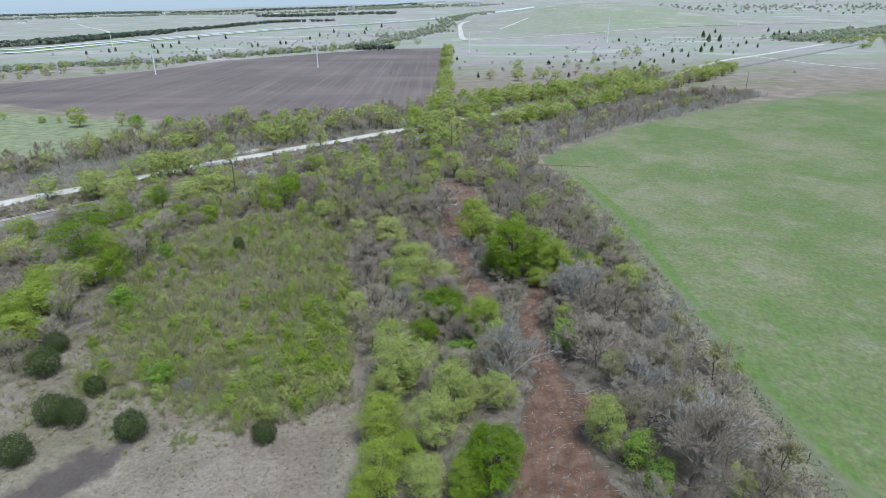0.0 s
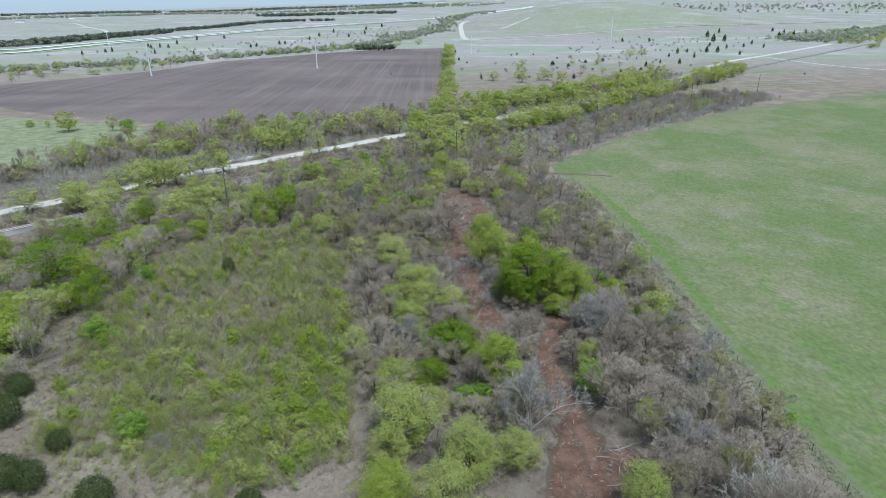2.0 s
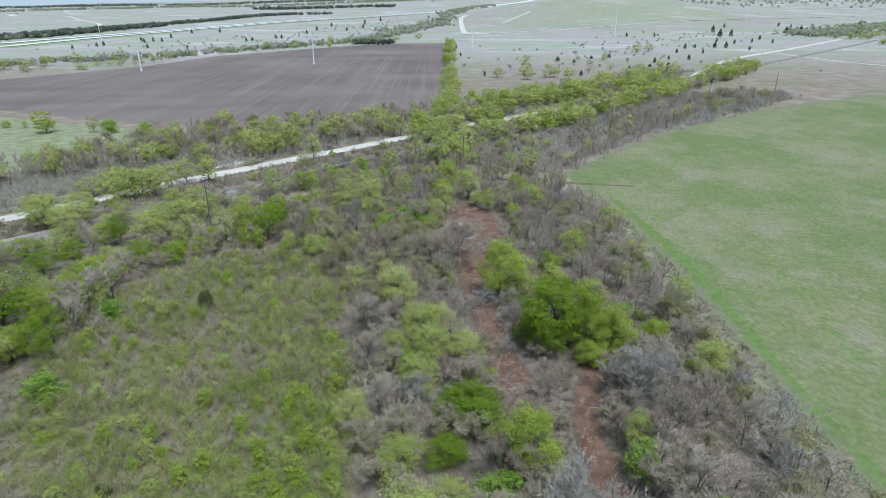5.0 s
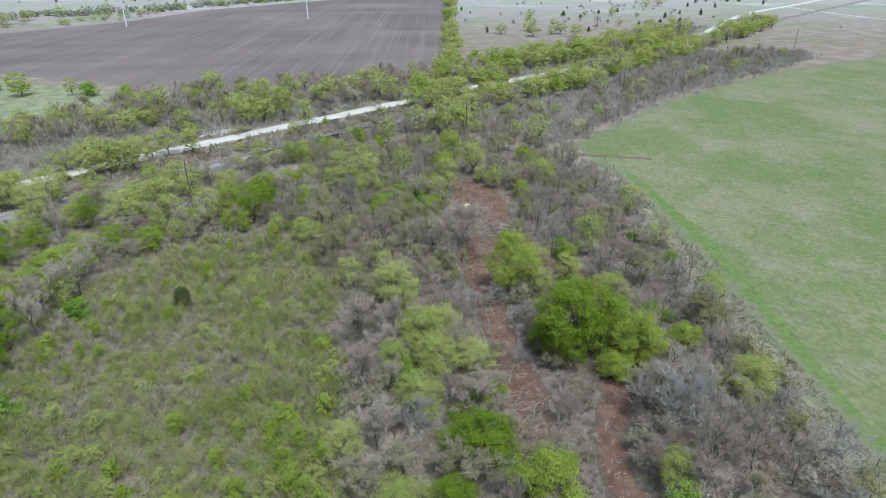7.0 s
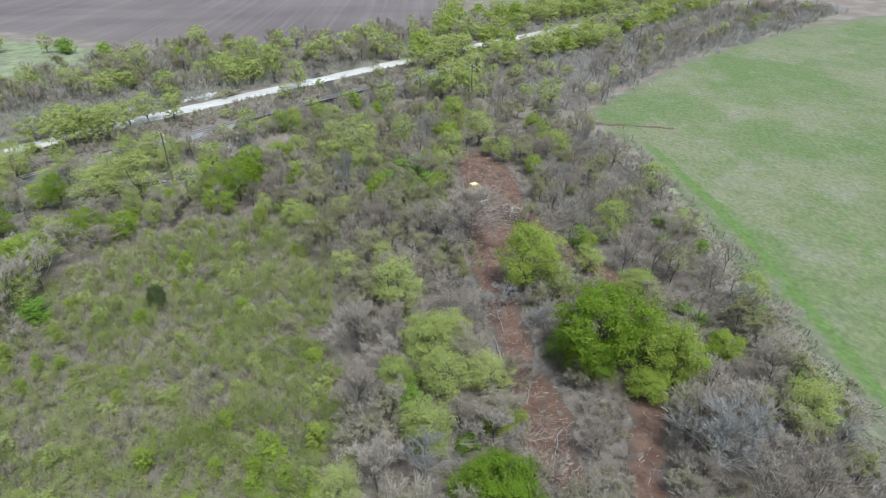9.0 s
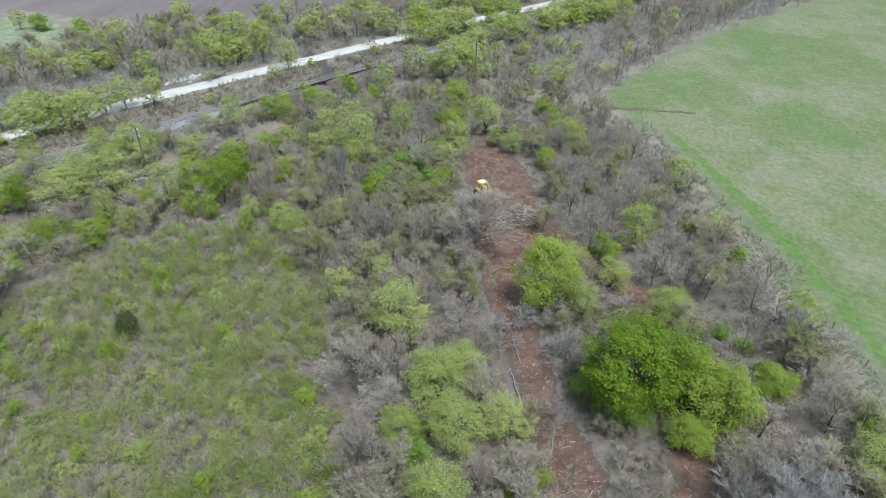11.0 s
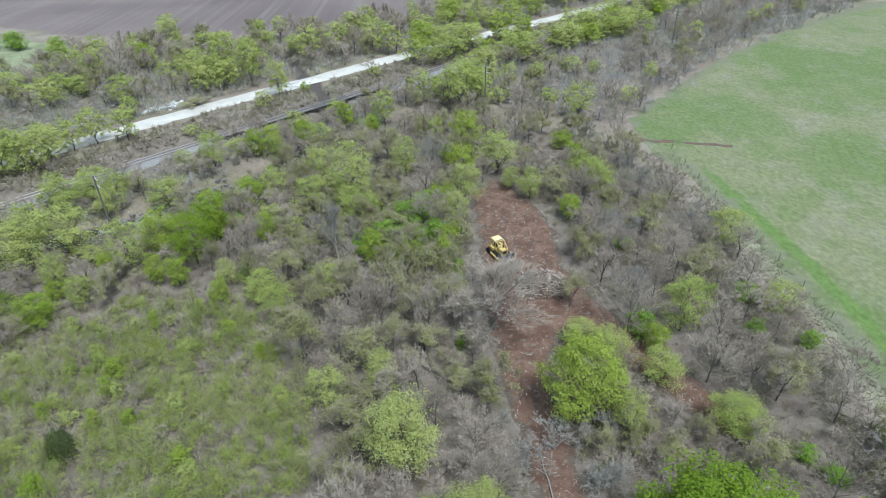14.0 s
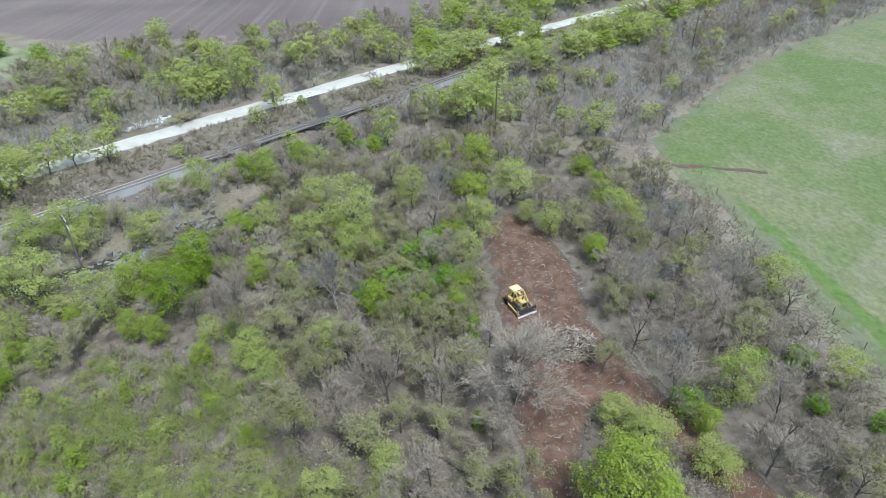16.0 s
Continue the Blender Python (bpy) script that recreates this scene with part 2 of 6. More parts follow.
BARK = bark_material("brown_bark", (0.085, 0.065, 0.052), (0.150, 0.120, 0.100))
BARKB = bark_material("grey_bark", (0.095, 0.080, 0.066), (0.165, 0.142, 0.120))
BARKW = bark_material("bleached_bark", (0.225, 0.200, 0.168), (0.335, 0.305, 0.262))
TWIG = bark_material("grey_twigs", (0.275, 0.220, 0.164), (0.392, 0.324, 0.252))
LEAF = {
    "O": leaf_material("full_green_leaves", (0.158, 0.232, 0.016), (0.235, 0.305, 0.028), 0.45),
    "G": leaf_material("spring_green_leaves", (0.262, 0.335, 0.038), (0.362, 0.405, 0.074)),
    "L": leaf_material("pale_green_leaves", (0.345, 0.382, 0.098), (0.438, 0.446, 0.152)),
    "S": leaf_material("olive_buds", (0.275, 0.268, 0.100), (0.345, 0.325, 0.145)),
    "Q": leaf_material("fresh_green_leaves", (0.205, 0.315, 0.040), (0.285, 0.375, 0.070)),
    "J": leaf_material("juniper_needles", (0.040, 0.055, 0.014), (0.066, 0.082, 0.024), 0.1),
}


# ---- building blocks ----
def mesh(name, verts, faces, attrs=None, smooth=False):
    """A mesh from arrays: faces is a list of (n, 3) and (n, 4) index arrays."""
    me = bpy.data.meshes.new(name)
    verts = np.asarray(verts, float)
    faces = [np.asarray(f, int) for f in faces if len(f)]
    loops = np.concatenate([f.ravel() for f in faces])
    counts = np.concatenate([np.full(len(f), f.shape[1]) for f in faces])
    me.vertices.add(len(verts))
    me.vertices.foreach_set("co", verts.ravel())
    me.loops.add(len(loops))
    me.loops.foreach_set("vertex_index", loops)
    me.polygons.add(len(counts))
    me.polygons.foreach_set("loop_start", np.concatenate([[0], np.cumsum(counts)[:-1]]))
    me.polygons.foreach_set("use_smooth", np.full(len(counts), smooth))
    me.update(calc_edges=True)
    for key, values in (attrs or {}).items():
        a = me.attributes.new(key, "FLOAT", "POINT")
        a.data.foreach_set("value", np.asarray(values, float))
    return me


def part(name, data, material, parent, label=""):
    """Links a bmesh or a mesh as one object under a thing or a part."""
    if isinstance(data, bmesh.types.BMesh):
        me = bpy.data.meshes.new(name)
        data.to_mesh(me)
        data.free()
        data = me
    if not data.materials:
        data.materials.append(material)
    ob = new(name, data)
    ob.parent = parent
    return tagged(ob, label)


def setting(name, me, material, label, category, kind="structure"):
    me.materials.append(material)
    return tagged(new(name, me), label, category, "", kind)


def thing(name, label, category, group="", at=(0, 0, 0), turn=0.0):
    ob = new(name)
    ob.empty_display_size = 0.3
    ob.matrix_world = pose(*at, 0, 0, turn)
    return tagged(ob, label, category, group)


def box(bm, size, at=(0, 0, 0), rot=(0, 0, 0), bevel=0.0):
    """A box with worn edges added to bm."""
    new_bm = bmesh.new()
    bmesh.ops.create_cube(new_bm, size=1.0)
    bmesh.ops.scale(new_bm, vec=size, verts=new_bm.verts)
    if bevel:
        bmesh.ops.bevel(new_bm, geom=new_bm.edges[:], offset=bevel, segments=1, affect="EDGES")
    bmesh.ops.transform(new_bm, matrix=pose(*at, *rot), verts=new_bm.verts)
    tmp = bpy.data.meshes.new("tmp")
    new_bm.to_mesh(tmp)
    new_bm.free()
    bm.from_mesh(tmp)
    bpy.data.meshes.remove(tmp)
    return bm


def rod(bm, a, b, r0, r1=None, sides=8):
    """A tapered round bar from a to b added to bm."""
    a, b = Vector(a), Vector(b)
    d = b - a
    m = Matrix.Translation((a + b) / 2) @ d.to_track_quat("Z", "Y").to_matrix().to_4x4()
    bmesh.ops.create_cone(bm, cap_ends=True, segments=sides, radius1=r0, radius2=r0 if r1 is None else r1, depth=d.length, matrix=m)
    return bm


def signed(px, py, poly):
    """Metres inside (+) or outside (-) a polygon, for arrays of points."""
    poly = np.asarray(poly, float)
    best = np.full(px.shape, 1e18)
    inside = np.zeros(px.shape, bool)
    for (ax, ay), (bx, by) in zip(poly, np.roll(poly, -1, 0)):
        dx, dy = bx - ax, by - ay
        k = np.clip(((px - ax) * dx + (py - ay) * dy) / (dx * dx + dy * dy), 0, 1)
        best = np.minimum(best, (px - ax - k * dx) ** 2 + (py - ay - k * dy) ** 2)
        inside ^= ((ay > py) != (by > py)) & (px < (bx - ax) * (py - ay) / (by - ay + 1e-12) + ax)
    return np.sqrt(best) * np.where(inside, 1, -1)


def away(px, py, line):
    """Metres from a broken line, for arrays of points."""
    best = np.full(np.shape(px), 1e18)
    line = np.asarray(line, float)
    for (ax, ay), (bx, by) in zip(line[:-1], line[1:]):
        dx, dy = bx - ax, by - ay
        k = np.clip(((px - ax) * dx + (py - ay) * dy) / (dx * dx + dy * dy), 0, 1)
        best = np.minimum(best, (px - ax - k * dx) ** 2 + (py - ay - k * dy) ** 2)
    return np.sqrt(best)


def waves(x, y, size, seed):
    """A cheap smooth noise of about -1 to 1, made of waves."""
    r = np.random.default_rng(seed)
    out = np.zeros(np.shape(x))
    for k in range(9):
        a, f, p = r.uniform(0, 6.283), r.uniform(0.6, 2.2) / size * 6.283, r.uniform(0, 6.283)
        out += np.sin(f * (x * np.cos(a) + y * np.sin(a)) + p)
    return out / 4.5


def smooth(x, a, b):
    k = np.clip((x - a) / (b - a), 0, 1)
    return k * k * (3 - 2 * k)


# ---- plan ----
ROAD = [(-190, 165), (-147, 207), (-122, 232), (-102, 253), (-84, 270), (-63, 290), (-38, 312), (-15, 334), (32, 374), (80, 414), (136, 457), (180, 505), (232, 590), (303, 698), (358, 755), (408, 798), (613, 1002)]
RAIL = [(-210, 112), (-131, 187), (-82, 237), (-46, 272), (-8, 308), (60, 380), (150, 475), (302, 637), (519, 845), (650, 975)]
CREEK = [(-190, 130), (-120, 186), (-92, 205), (-63, 220), (-48, 231), (-38, 252), (-33, 283), (-44, 308), (-60, 340), (-100, 372)]
SHRUBS = [(-60, 95), (-36, 88), (-25, 82), (-12, 92), (-12, 111), (-17, 140), (-22, 166), (-33, 184), (-52, 192), (-62, 187), (-71, 174), (-77, 158), (-72, 142), (-68, 118)]
CLEAR_A = [(5, 226), (10, 231), (16, 222), (19, 210), (18.5, 196), (22, 188), (26, 180), (30, 173), (36, 160), (34, 157), (28, 165), (23, 174), (18, 181), (14, 178), (11.5, 170), (12, 160), (13.5, 150), (14, 141), (16.5, 133), (16, 120), (13, 118), (10, 124), (9.5, 134), (8.5, 146), (7, 158), (5.5, 170), (5, 182), (5, 200)]
CLEAR_B = [(28.5, 141), (31.5, 141), (30.5, 133), (28, 127), (26, 121), (25, 114), (26, 106), (26.5, 99), (27.2, 91.2), (31.5, 91.1), (32.3, 88.7), (26.9, 83.6), (26.3, 77.0), (28.0, 72.2), (28.9, 68.1), (29.9, 50), (12.8, 50), (13.8, 68.4), (15.7, 77.2), (17.6, 85.3), (20.2, 93.1), (22, 99), (21.3, 107), (20.8, 114), (22, 121), (24, 128), (26, 135)]
PASTURE = [(58.6, -300), (58.6, 60), (58.4, 150), (57, 200), (55, 235), (47, 250), (50, 266), (69, 289), (102, 326), (147, 366), (189, 394), (249, 430), (341, 467), (520, 520), (1200, 640), (1200, -300)]
PLOUGH = [(-420, 520), (-305, 447), (-238, 406), (-144, 370), (-86, 366), (-40, 378), (3, 405), (24, 1000), (-75, 996), (-161, 914), (-259, 804), (-296, 690), (-343, 625), (-387, 575)]
MEADOW = [(-420, 480), (-300, 425), (-235, 395), (-142, 357), (-140, 322), (-150, 295), (-170, 272), (-300, 240), (-480, 300)]
WOOD_E = [(27, 54), (52, 54), (53.5, 90), (53.5, 150), (51, 200), (46, 235), (40, 255), (20, 262), (14, 234), (17, 200), (21, 186), (35, 170), (33, 140), (29.5, 120), (27, 100)]
WOOD_C = [(-7, 54), (20, 54), (20, 112), (11, 118), (9, 130), (6, 150), (3, 182), (3, 200), (4, 228), (22, 265), (0, 285), (-30, 262), (-50, 235), (-62, 200), (-33, 186), (-22, 170), (-17, 140), (-11, 111)]
WOOD_W = [(-70, 100), (-76, 130), (-80, 158), (-72, 176), (-62, 188), (-50, 230), (-64, 218), (-100, 193), (-150, 150), (-150, 90), (-95, 85)]
RAILSIDE = [(-150, 155), (-64, 224), (-30, 262), (0, 290), (46, 262), (100, 330), (165, 380), (235, 440), (240, 470), (170, 470), (60, 365), (-8, 296), (-60, 246), (-130, 178)]
WOOD_M = [(13, 181), (22, 178), (34, 160), (33, 130), (27, 98), (18, 98), (16, 125), (13, 150)]
BELT = [(-112, 150), (-66, 204), (-36, 232), (-24, 214), (-45, 196), (-63, 184), (-78, 158), (-92, 140)]
VERGE = [(-190, 170), (-60, 297), (0, 350), (140, 465), (230, 600), (200, 610), (100, 470), (10, 398), (-86, 360), (-140, 345), (-145, 300), (-200, 230)]


def height(x, y):
    x, y = np.asarray(x, float), np.asarray(y, float)
    far = np.clip((y - 1350) / 2850, 0, 1.5) ** 1.15
    lift = np.interp(x / np.maximum(y, 500), [-0.66, -0.31, 0.0, 0.28, 0.63], [24, 44, 66, 90, 95])
    z = far * lift * (1 + 0.07 * waves(x, y, 900, 3))
    z = z + 52 * np.exp(-(((x - 500) / 330) ** 2) - ((y - 1950) / 330) ** 2)
    near = smooth(x, -150, -110) * (1 - smooth(x, 40, 56)) * (1 - smooth(y, 320, 345))
    z = z + 0.35 * near * waves(x, y, 60, 5) * smooth(away(x, y, ROAD), 4, 20) * smooth(away(x, y, RAIL), 4, 20)
    cut = away(x, y, CREEK)
    return z - 2.2 * (1 - smooth(cut, 1.0, 5.5)) * smooth(away(x, y, ROAD), 3, 6)


def spread(lo, hi, near_lo, near_hi, step):
    """Grid lines: even where the camera is near, growing outwards."""
    out = list(np.arange(near_lo, near_hi + 0.01, step))
    s = step
    while out[-1] < hi:
        s *= 1.10
        out.append(out[-1] + s)
    s = step
    while out[0] > lo:
        s *= 1.10
        out.insert(0, out[0] - s)
    return np.array(out)


def grid_faces(nx, ny):
    i, j = np.meshgrid(np.arange(nx - 1), np.arange(ny - 1))
    a = (j * nx + i).ravel()
    return np.stack([a, a + 1, a + nx + 1, a + nx], 1)


def build_ground():
    xs, ys = spread(-4700, 4700, -125, 70, 2.0), spread(-700, 4700, 55, 320, 2.0)
    X, Y = np.meshgrid(xs, ys)
    x, y = X.ravel(), Y.ravel()
    wood = np.maximum.reduce([signed(x, y, p) for p in (WOOD_E, WOOD_C, WOOD_W, WOOD_M)])
    litter = np.clip(smooth(wood, -4, 4), 0, 1)
    litter = np.maximum(litter, 0.40 * smooth(signed(x, y, RAILSIDE), -4, 6))
    litter = np.maximum(litter, 0.5 * smooth(signed(x, y, VERGE), -4, 6))
    litter = np.maximum(litter, 0.62 * (1 - smooth(away(x, y, RAIL), 10, 24)) * (1 - smooth(x, 40, 120)))
    litter = np.maximum(litter, smooth(np.maximum(signed(x, y, CLEAR_A), signed(x, y, CLEAR_B)), -9, -5))
    litter = np.maximum(litter, 0.45 * smooth(signed(x, y, SHRUBS), -2, 6))
    litter = np.maximum(litter, 0.85 * smooth(signed(x, y, SHRUBS), -10, -3) * smooth(y, 96, 120))
    lush = smooth(signed(x, y, MEADOW), -4, 8) * 0.9
    lush = np.maximum(lush, 0.85 * np.exp(-(((x - 430) / 380) ** 2) - ((y - 1650) / 330) ** 2))
    lush = np.maximum(lush, 0.65 * smooth(signed(x, y, [(330, 480), (560, 760), (760, 1000), (1300, 900), (1200, 640)]), -10, 20))
    lush = np.maximum(lush, 0.25 * smooth(signed(x, y, SHRUBS), 0, 6))
    lush = np.maximum(lush, 0.45 * smooth(x, 49, 54) * (1 - smooth(x, 66, 72)) * (1 - smooth(y, 250, 262)))
    lush = np.maximum(lush, 0.42 * (1 - smooth(np.abs(away(x, y, ROAD) - 8), 0, 6)))
    bed = 1 - smooth(away(x, y, CREEK), 1.0, 4.0)
    # The range attribute grows with distance and blends in the painted haze tone.
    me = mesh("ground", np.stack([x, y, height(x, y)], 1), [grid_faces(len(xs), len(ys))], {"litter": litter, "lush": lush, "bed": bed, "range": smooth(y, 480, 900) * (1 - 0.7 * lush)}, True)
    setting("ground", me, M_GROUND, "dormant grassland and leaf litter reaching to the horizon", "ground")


def sheet(name, poly, step, lift, material, label, category, rough=0.0, extra=None, margin=1.5, lines=None):
    """A patch of other ground, laid on the sheet below, with a broken edge."""
    p = np.asarray(poly, float)
    xs = np.arange(p[:, 0].min() - margin - step, p[:, 0].max() + margin + step, step)
    ys = np.arange(p[:, 1].min() - margin - step, p[:, 1].max() + margin + step, step)
    xs, ys = lines or (xs, ys)
    X, Y = np.meshgrid(xs, ys)
    x, y = X.ravel(), Y.ravel()
    sd = signed(x, y, poly) + waves(x, y, 7, 11) * margin * 0.5
    q = grid_faces(len(xs), len(ys))
    q = q[sd[q].max(1) > -margin * 0.6]
    used, idx = np.unique(q, return_inverse=True)
    x, y, sd = x[used], y[used], sd[used]
    z = height(x, y) + lift * smooth(sd, -margin, margin) - 0.03
    if rough:
        inner = smooth(sd, -0.5, 1.5)
        z = z + inner * rough * (0.5 * waves(x, y, 2.2, 21) + 0.5 * waves(x, y, 0.9, 22) + RNG.uniform(-0.35, 0.35, len(x)))
    at = {"edge": sd}
    if extra:
        at.update(extra(x, y))
    return setting(name, mesh(name, np.stack([x, y, z], 1), [idx.reshape(-1, 4)], at, True), material, label, category)


def resample(line, step):
    """Even points along a rounded line, with their headings."""
    pts = np.asarray(line, float)
    for _ in range(2):
        a, b = pts[:-1], pts[1:]
        pts = np.concatenate([pts[:1], np.stack([0.75 * a + 0.25 * b, 0.25 * a + 0.75 * b], 1).reshape(-1, 2), pts[-1:]])
    d = np.concatenate([[0], np.cumsum(np.hypot(*np.diff(pts, axis=0).T))])
    s = np.arange(0, d[-1], step)
    out = np.stack([np.interp(s, d, pts[:, 0]), np.interp(s, d, pts[:, 1])], 1)
    t = np.gradient(out, axis=0)
    return out, t / np.linalg.norm(t, axis=1, keepdims=True)


def ribbon(name, line, profile, step, wobble=0.0):
    """A strip along a line: profile is (offset, height) pairs across it."""
    c, t = resample(line, step)
    n = np.stack([-t[:, 1], t[:, 0]], 1)
    rows = []
    for k, (off, up) in enumerate(profile):
        o = off + (wobble * waves(c[:, 0] + 40 * k, c[:, 1], 9, 31 + k) if k in (0, len(profile) - 1) else 0)
        xy = c + n * np.asarray(o)[..., None] if np.ndim(o) else c + n * o
        rows.append(np.c_[xy, height(c[:, 0], c[:, 1]) + up])
    v = np.stack(rows, 1).reshape(-1, 3)
    return mesh(name, v, [grid_faces(len(profile), len(c))], None, True)


build_ground()


def strip(x, y):
    edge = 62.0 + 1.0 * np.sin(y / 23) - smooth(y, 180, 250) * 3
    green = np.exp(-(((x - edge) / 1.7) ** 2)) * (1 - smooth(y, 225, 250))
    return {"strip": np.maximum(green, 0.5 * np.exp(-(((x - 76 - 0.16 * (y - 120)) / 7) ** 2)) * (1 - smooth(y, 170, 240)))}


sheet("pasture", PASTURE, 4.0, 0.10, M_PASTURE, "mottled green grazing pasture with dry patches", "pasture", 0.0, strip, 3.0,
      (spread(50, 1250, 52, 80, 1.0), spread(-320, 700, 60, 300, 2.5)))
sheet("ploughed_field", PLOUGH, 8.0, 0.12, M_PLOUGH, "bare brown ploughed field with faint furrows", "field", 0.0, None, 4.0)
sheet("clearing", CLEAR_A, 0.5, 0.10, M_SOIL, "freshly bulldozed red-brown soil strip among trees", "clearing", 0.16)
sheet("clearing_track", CLEAR_B, 0.5, 0.10, M_SOIL, "bulldozed brown earth track through bare brush", "clearing", 0.14)
sheet("burn_scar", [(-62, 66), (-51, 80), (-44, 83), (-41, 78), (-46, 68), (-52, 61)], 0.6, 0.16, thatch_material(), "dark patch of old grey-brown thatch", "ground", 0.05)
sheet("cattle_cut", [(45, 252.8), (52, 250.9), (58, 250.1), (62, 248.6), (70, 247.1), (70, 247.9), (63, 249.6), (58, 251.2), (53, 252.2), (45, 253.8)], 0.6, 0.26, M_SOIL, "eroded brown cut at the edge of the pasture", "bare soil", 0.1)
setting("road", ribbon("road", ROAD, [(-3.6, 0.02), (-3.0, 0.16), (0, 0.24), (3.0, 0.16), (3.6, 0.02)], 3.0, 0.5), M_ROAD, "pale crushed limestone gravel road", "road")
setting("side_road", ribbon("side_road", [(396, 783), (408, 667), (439, 610), (520, 560)], [(-2, 0.1), (0, 0.2), (2, 0.1)], 4.0, 0.4), M_ROAD, "narrow pale gravel lane across grass", "road")
for name, line, half, label in (
        ("hill_road", [(60, 1210), (148, 1271), (277, 1359), (418, 1438), (567, 1501), (714, 1535), (893, 1618), (1034, 1686), (1500, 1900)], 4.5, "pale gravel haul road across the hillside"),
        ("upper_road", [(1000, 2440), (1045, 2452), (1138, 2470), (1183, 2226), (1259, 2123), (1410, 2023), (1900, 1950)], 6.0, "pale dirt road near the top of the hill"),
        ("mound_road", [(60, 1210), (58, 1300), (60, 1412), (66, 1664), (74, 1772), (99, 1826)], 5.5, "pale haul road climbing the grassy mound"),
        ("mound_track", [(158, 1546), (205, 1657), (253, 1742)], 3.0, "narrow pale track on the grassy mound"),
        ("farm_lane", [(-2300, 2600), (-1721, 2599), (-1614, 2600), (-1413, 2452), (-1347, 2465), (-1139, 2133), (-966, 1899), (-868, 1748), (-793, 1576)], 5.0, "winding pale farm lane")):
    setting(name, ribbon(name, line, [(-half, 0.5), (0, 0.8), (half, 0.5)], 12.0, 0.8), M_ROAD, label, "road")
HIGHWAY = ([(-1500, 520), (-638, 952), (-624, 1072), (-607, 1227), (-565, 1388), (-497, 1556), (-407, 1752), (-279, 1912), (-120, 2036), (60, 2157), (174, 2465), (319, 2805), (480, 3150)],
           [(-1500, 590), (-689, 1030), (-671, 1154), (-637, 1290), (-582, 1431), (-513, 1607), (-418, 1799), (-284, 1950), (-123, 2079), (62, 2242), (180, 2547), (327, 2882), (490, 3230)])
for line in HIGHWAY:
    setting("highway_verge", ribbon("highway_verge", line, [(-30, 0.2), (0, 0.5), (30, 0.2)], 14.0), gravel_material("mown_verge", (0.20, 0.24, 0.10), (0.26, 0.29, 0.14)), "mown green verge along the highway", "grass")
    setting("highway", ribbon("highway", line, [(-11, 1.2), (0, 1.5), (11, 1.2)], 14.0), M_ASPHALT, "pale grey highway carriageway", "road")
setting("creek_water", ribbon("creek_water", CREEK[1:7], [(-1.3, 0.42), (0, 0.45), (1.3, 0.42)], 2.0, 0.5), M_WATER, "shallow murky creek water", "water")


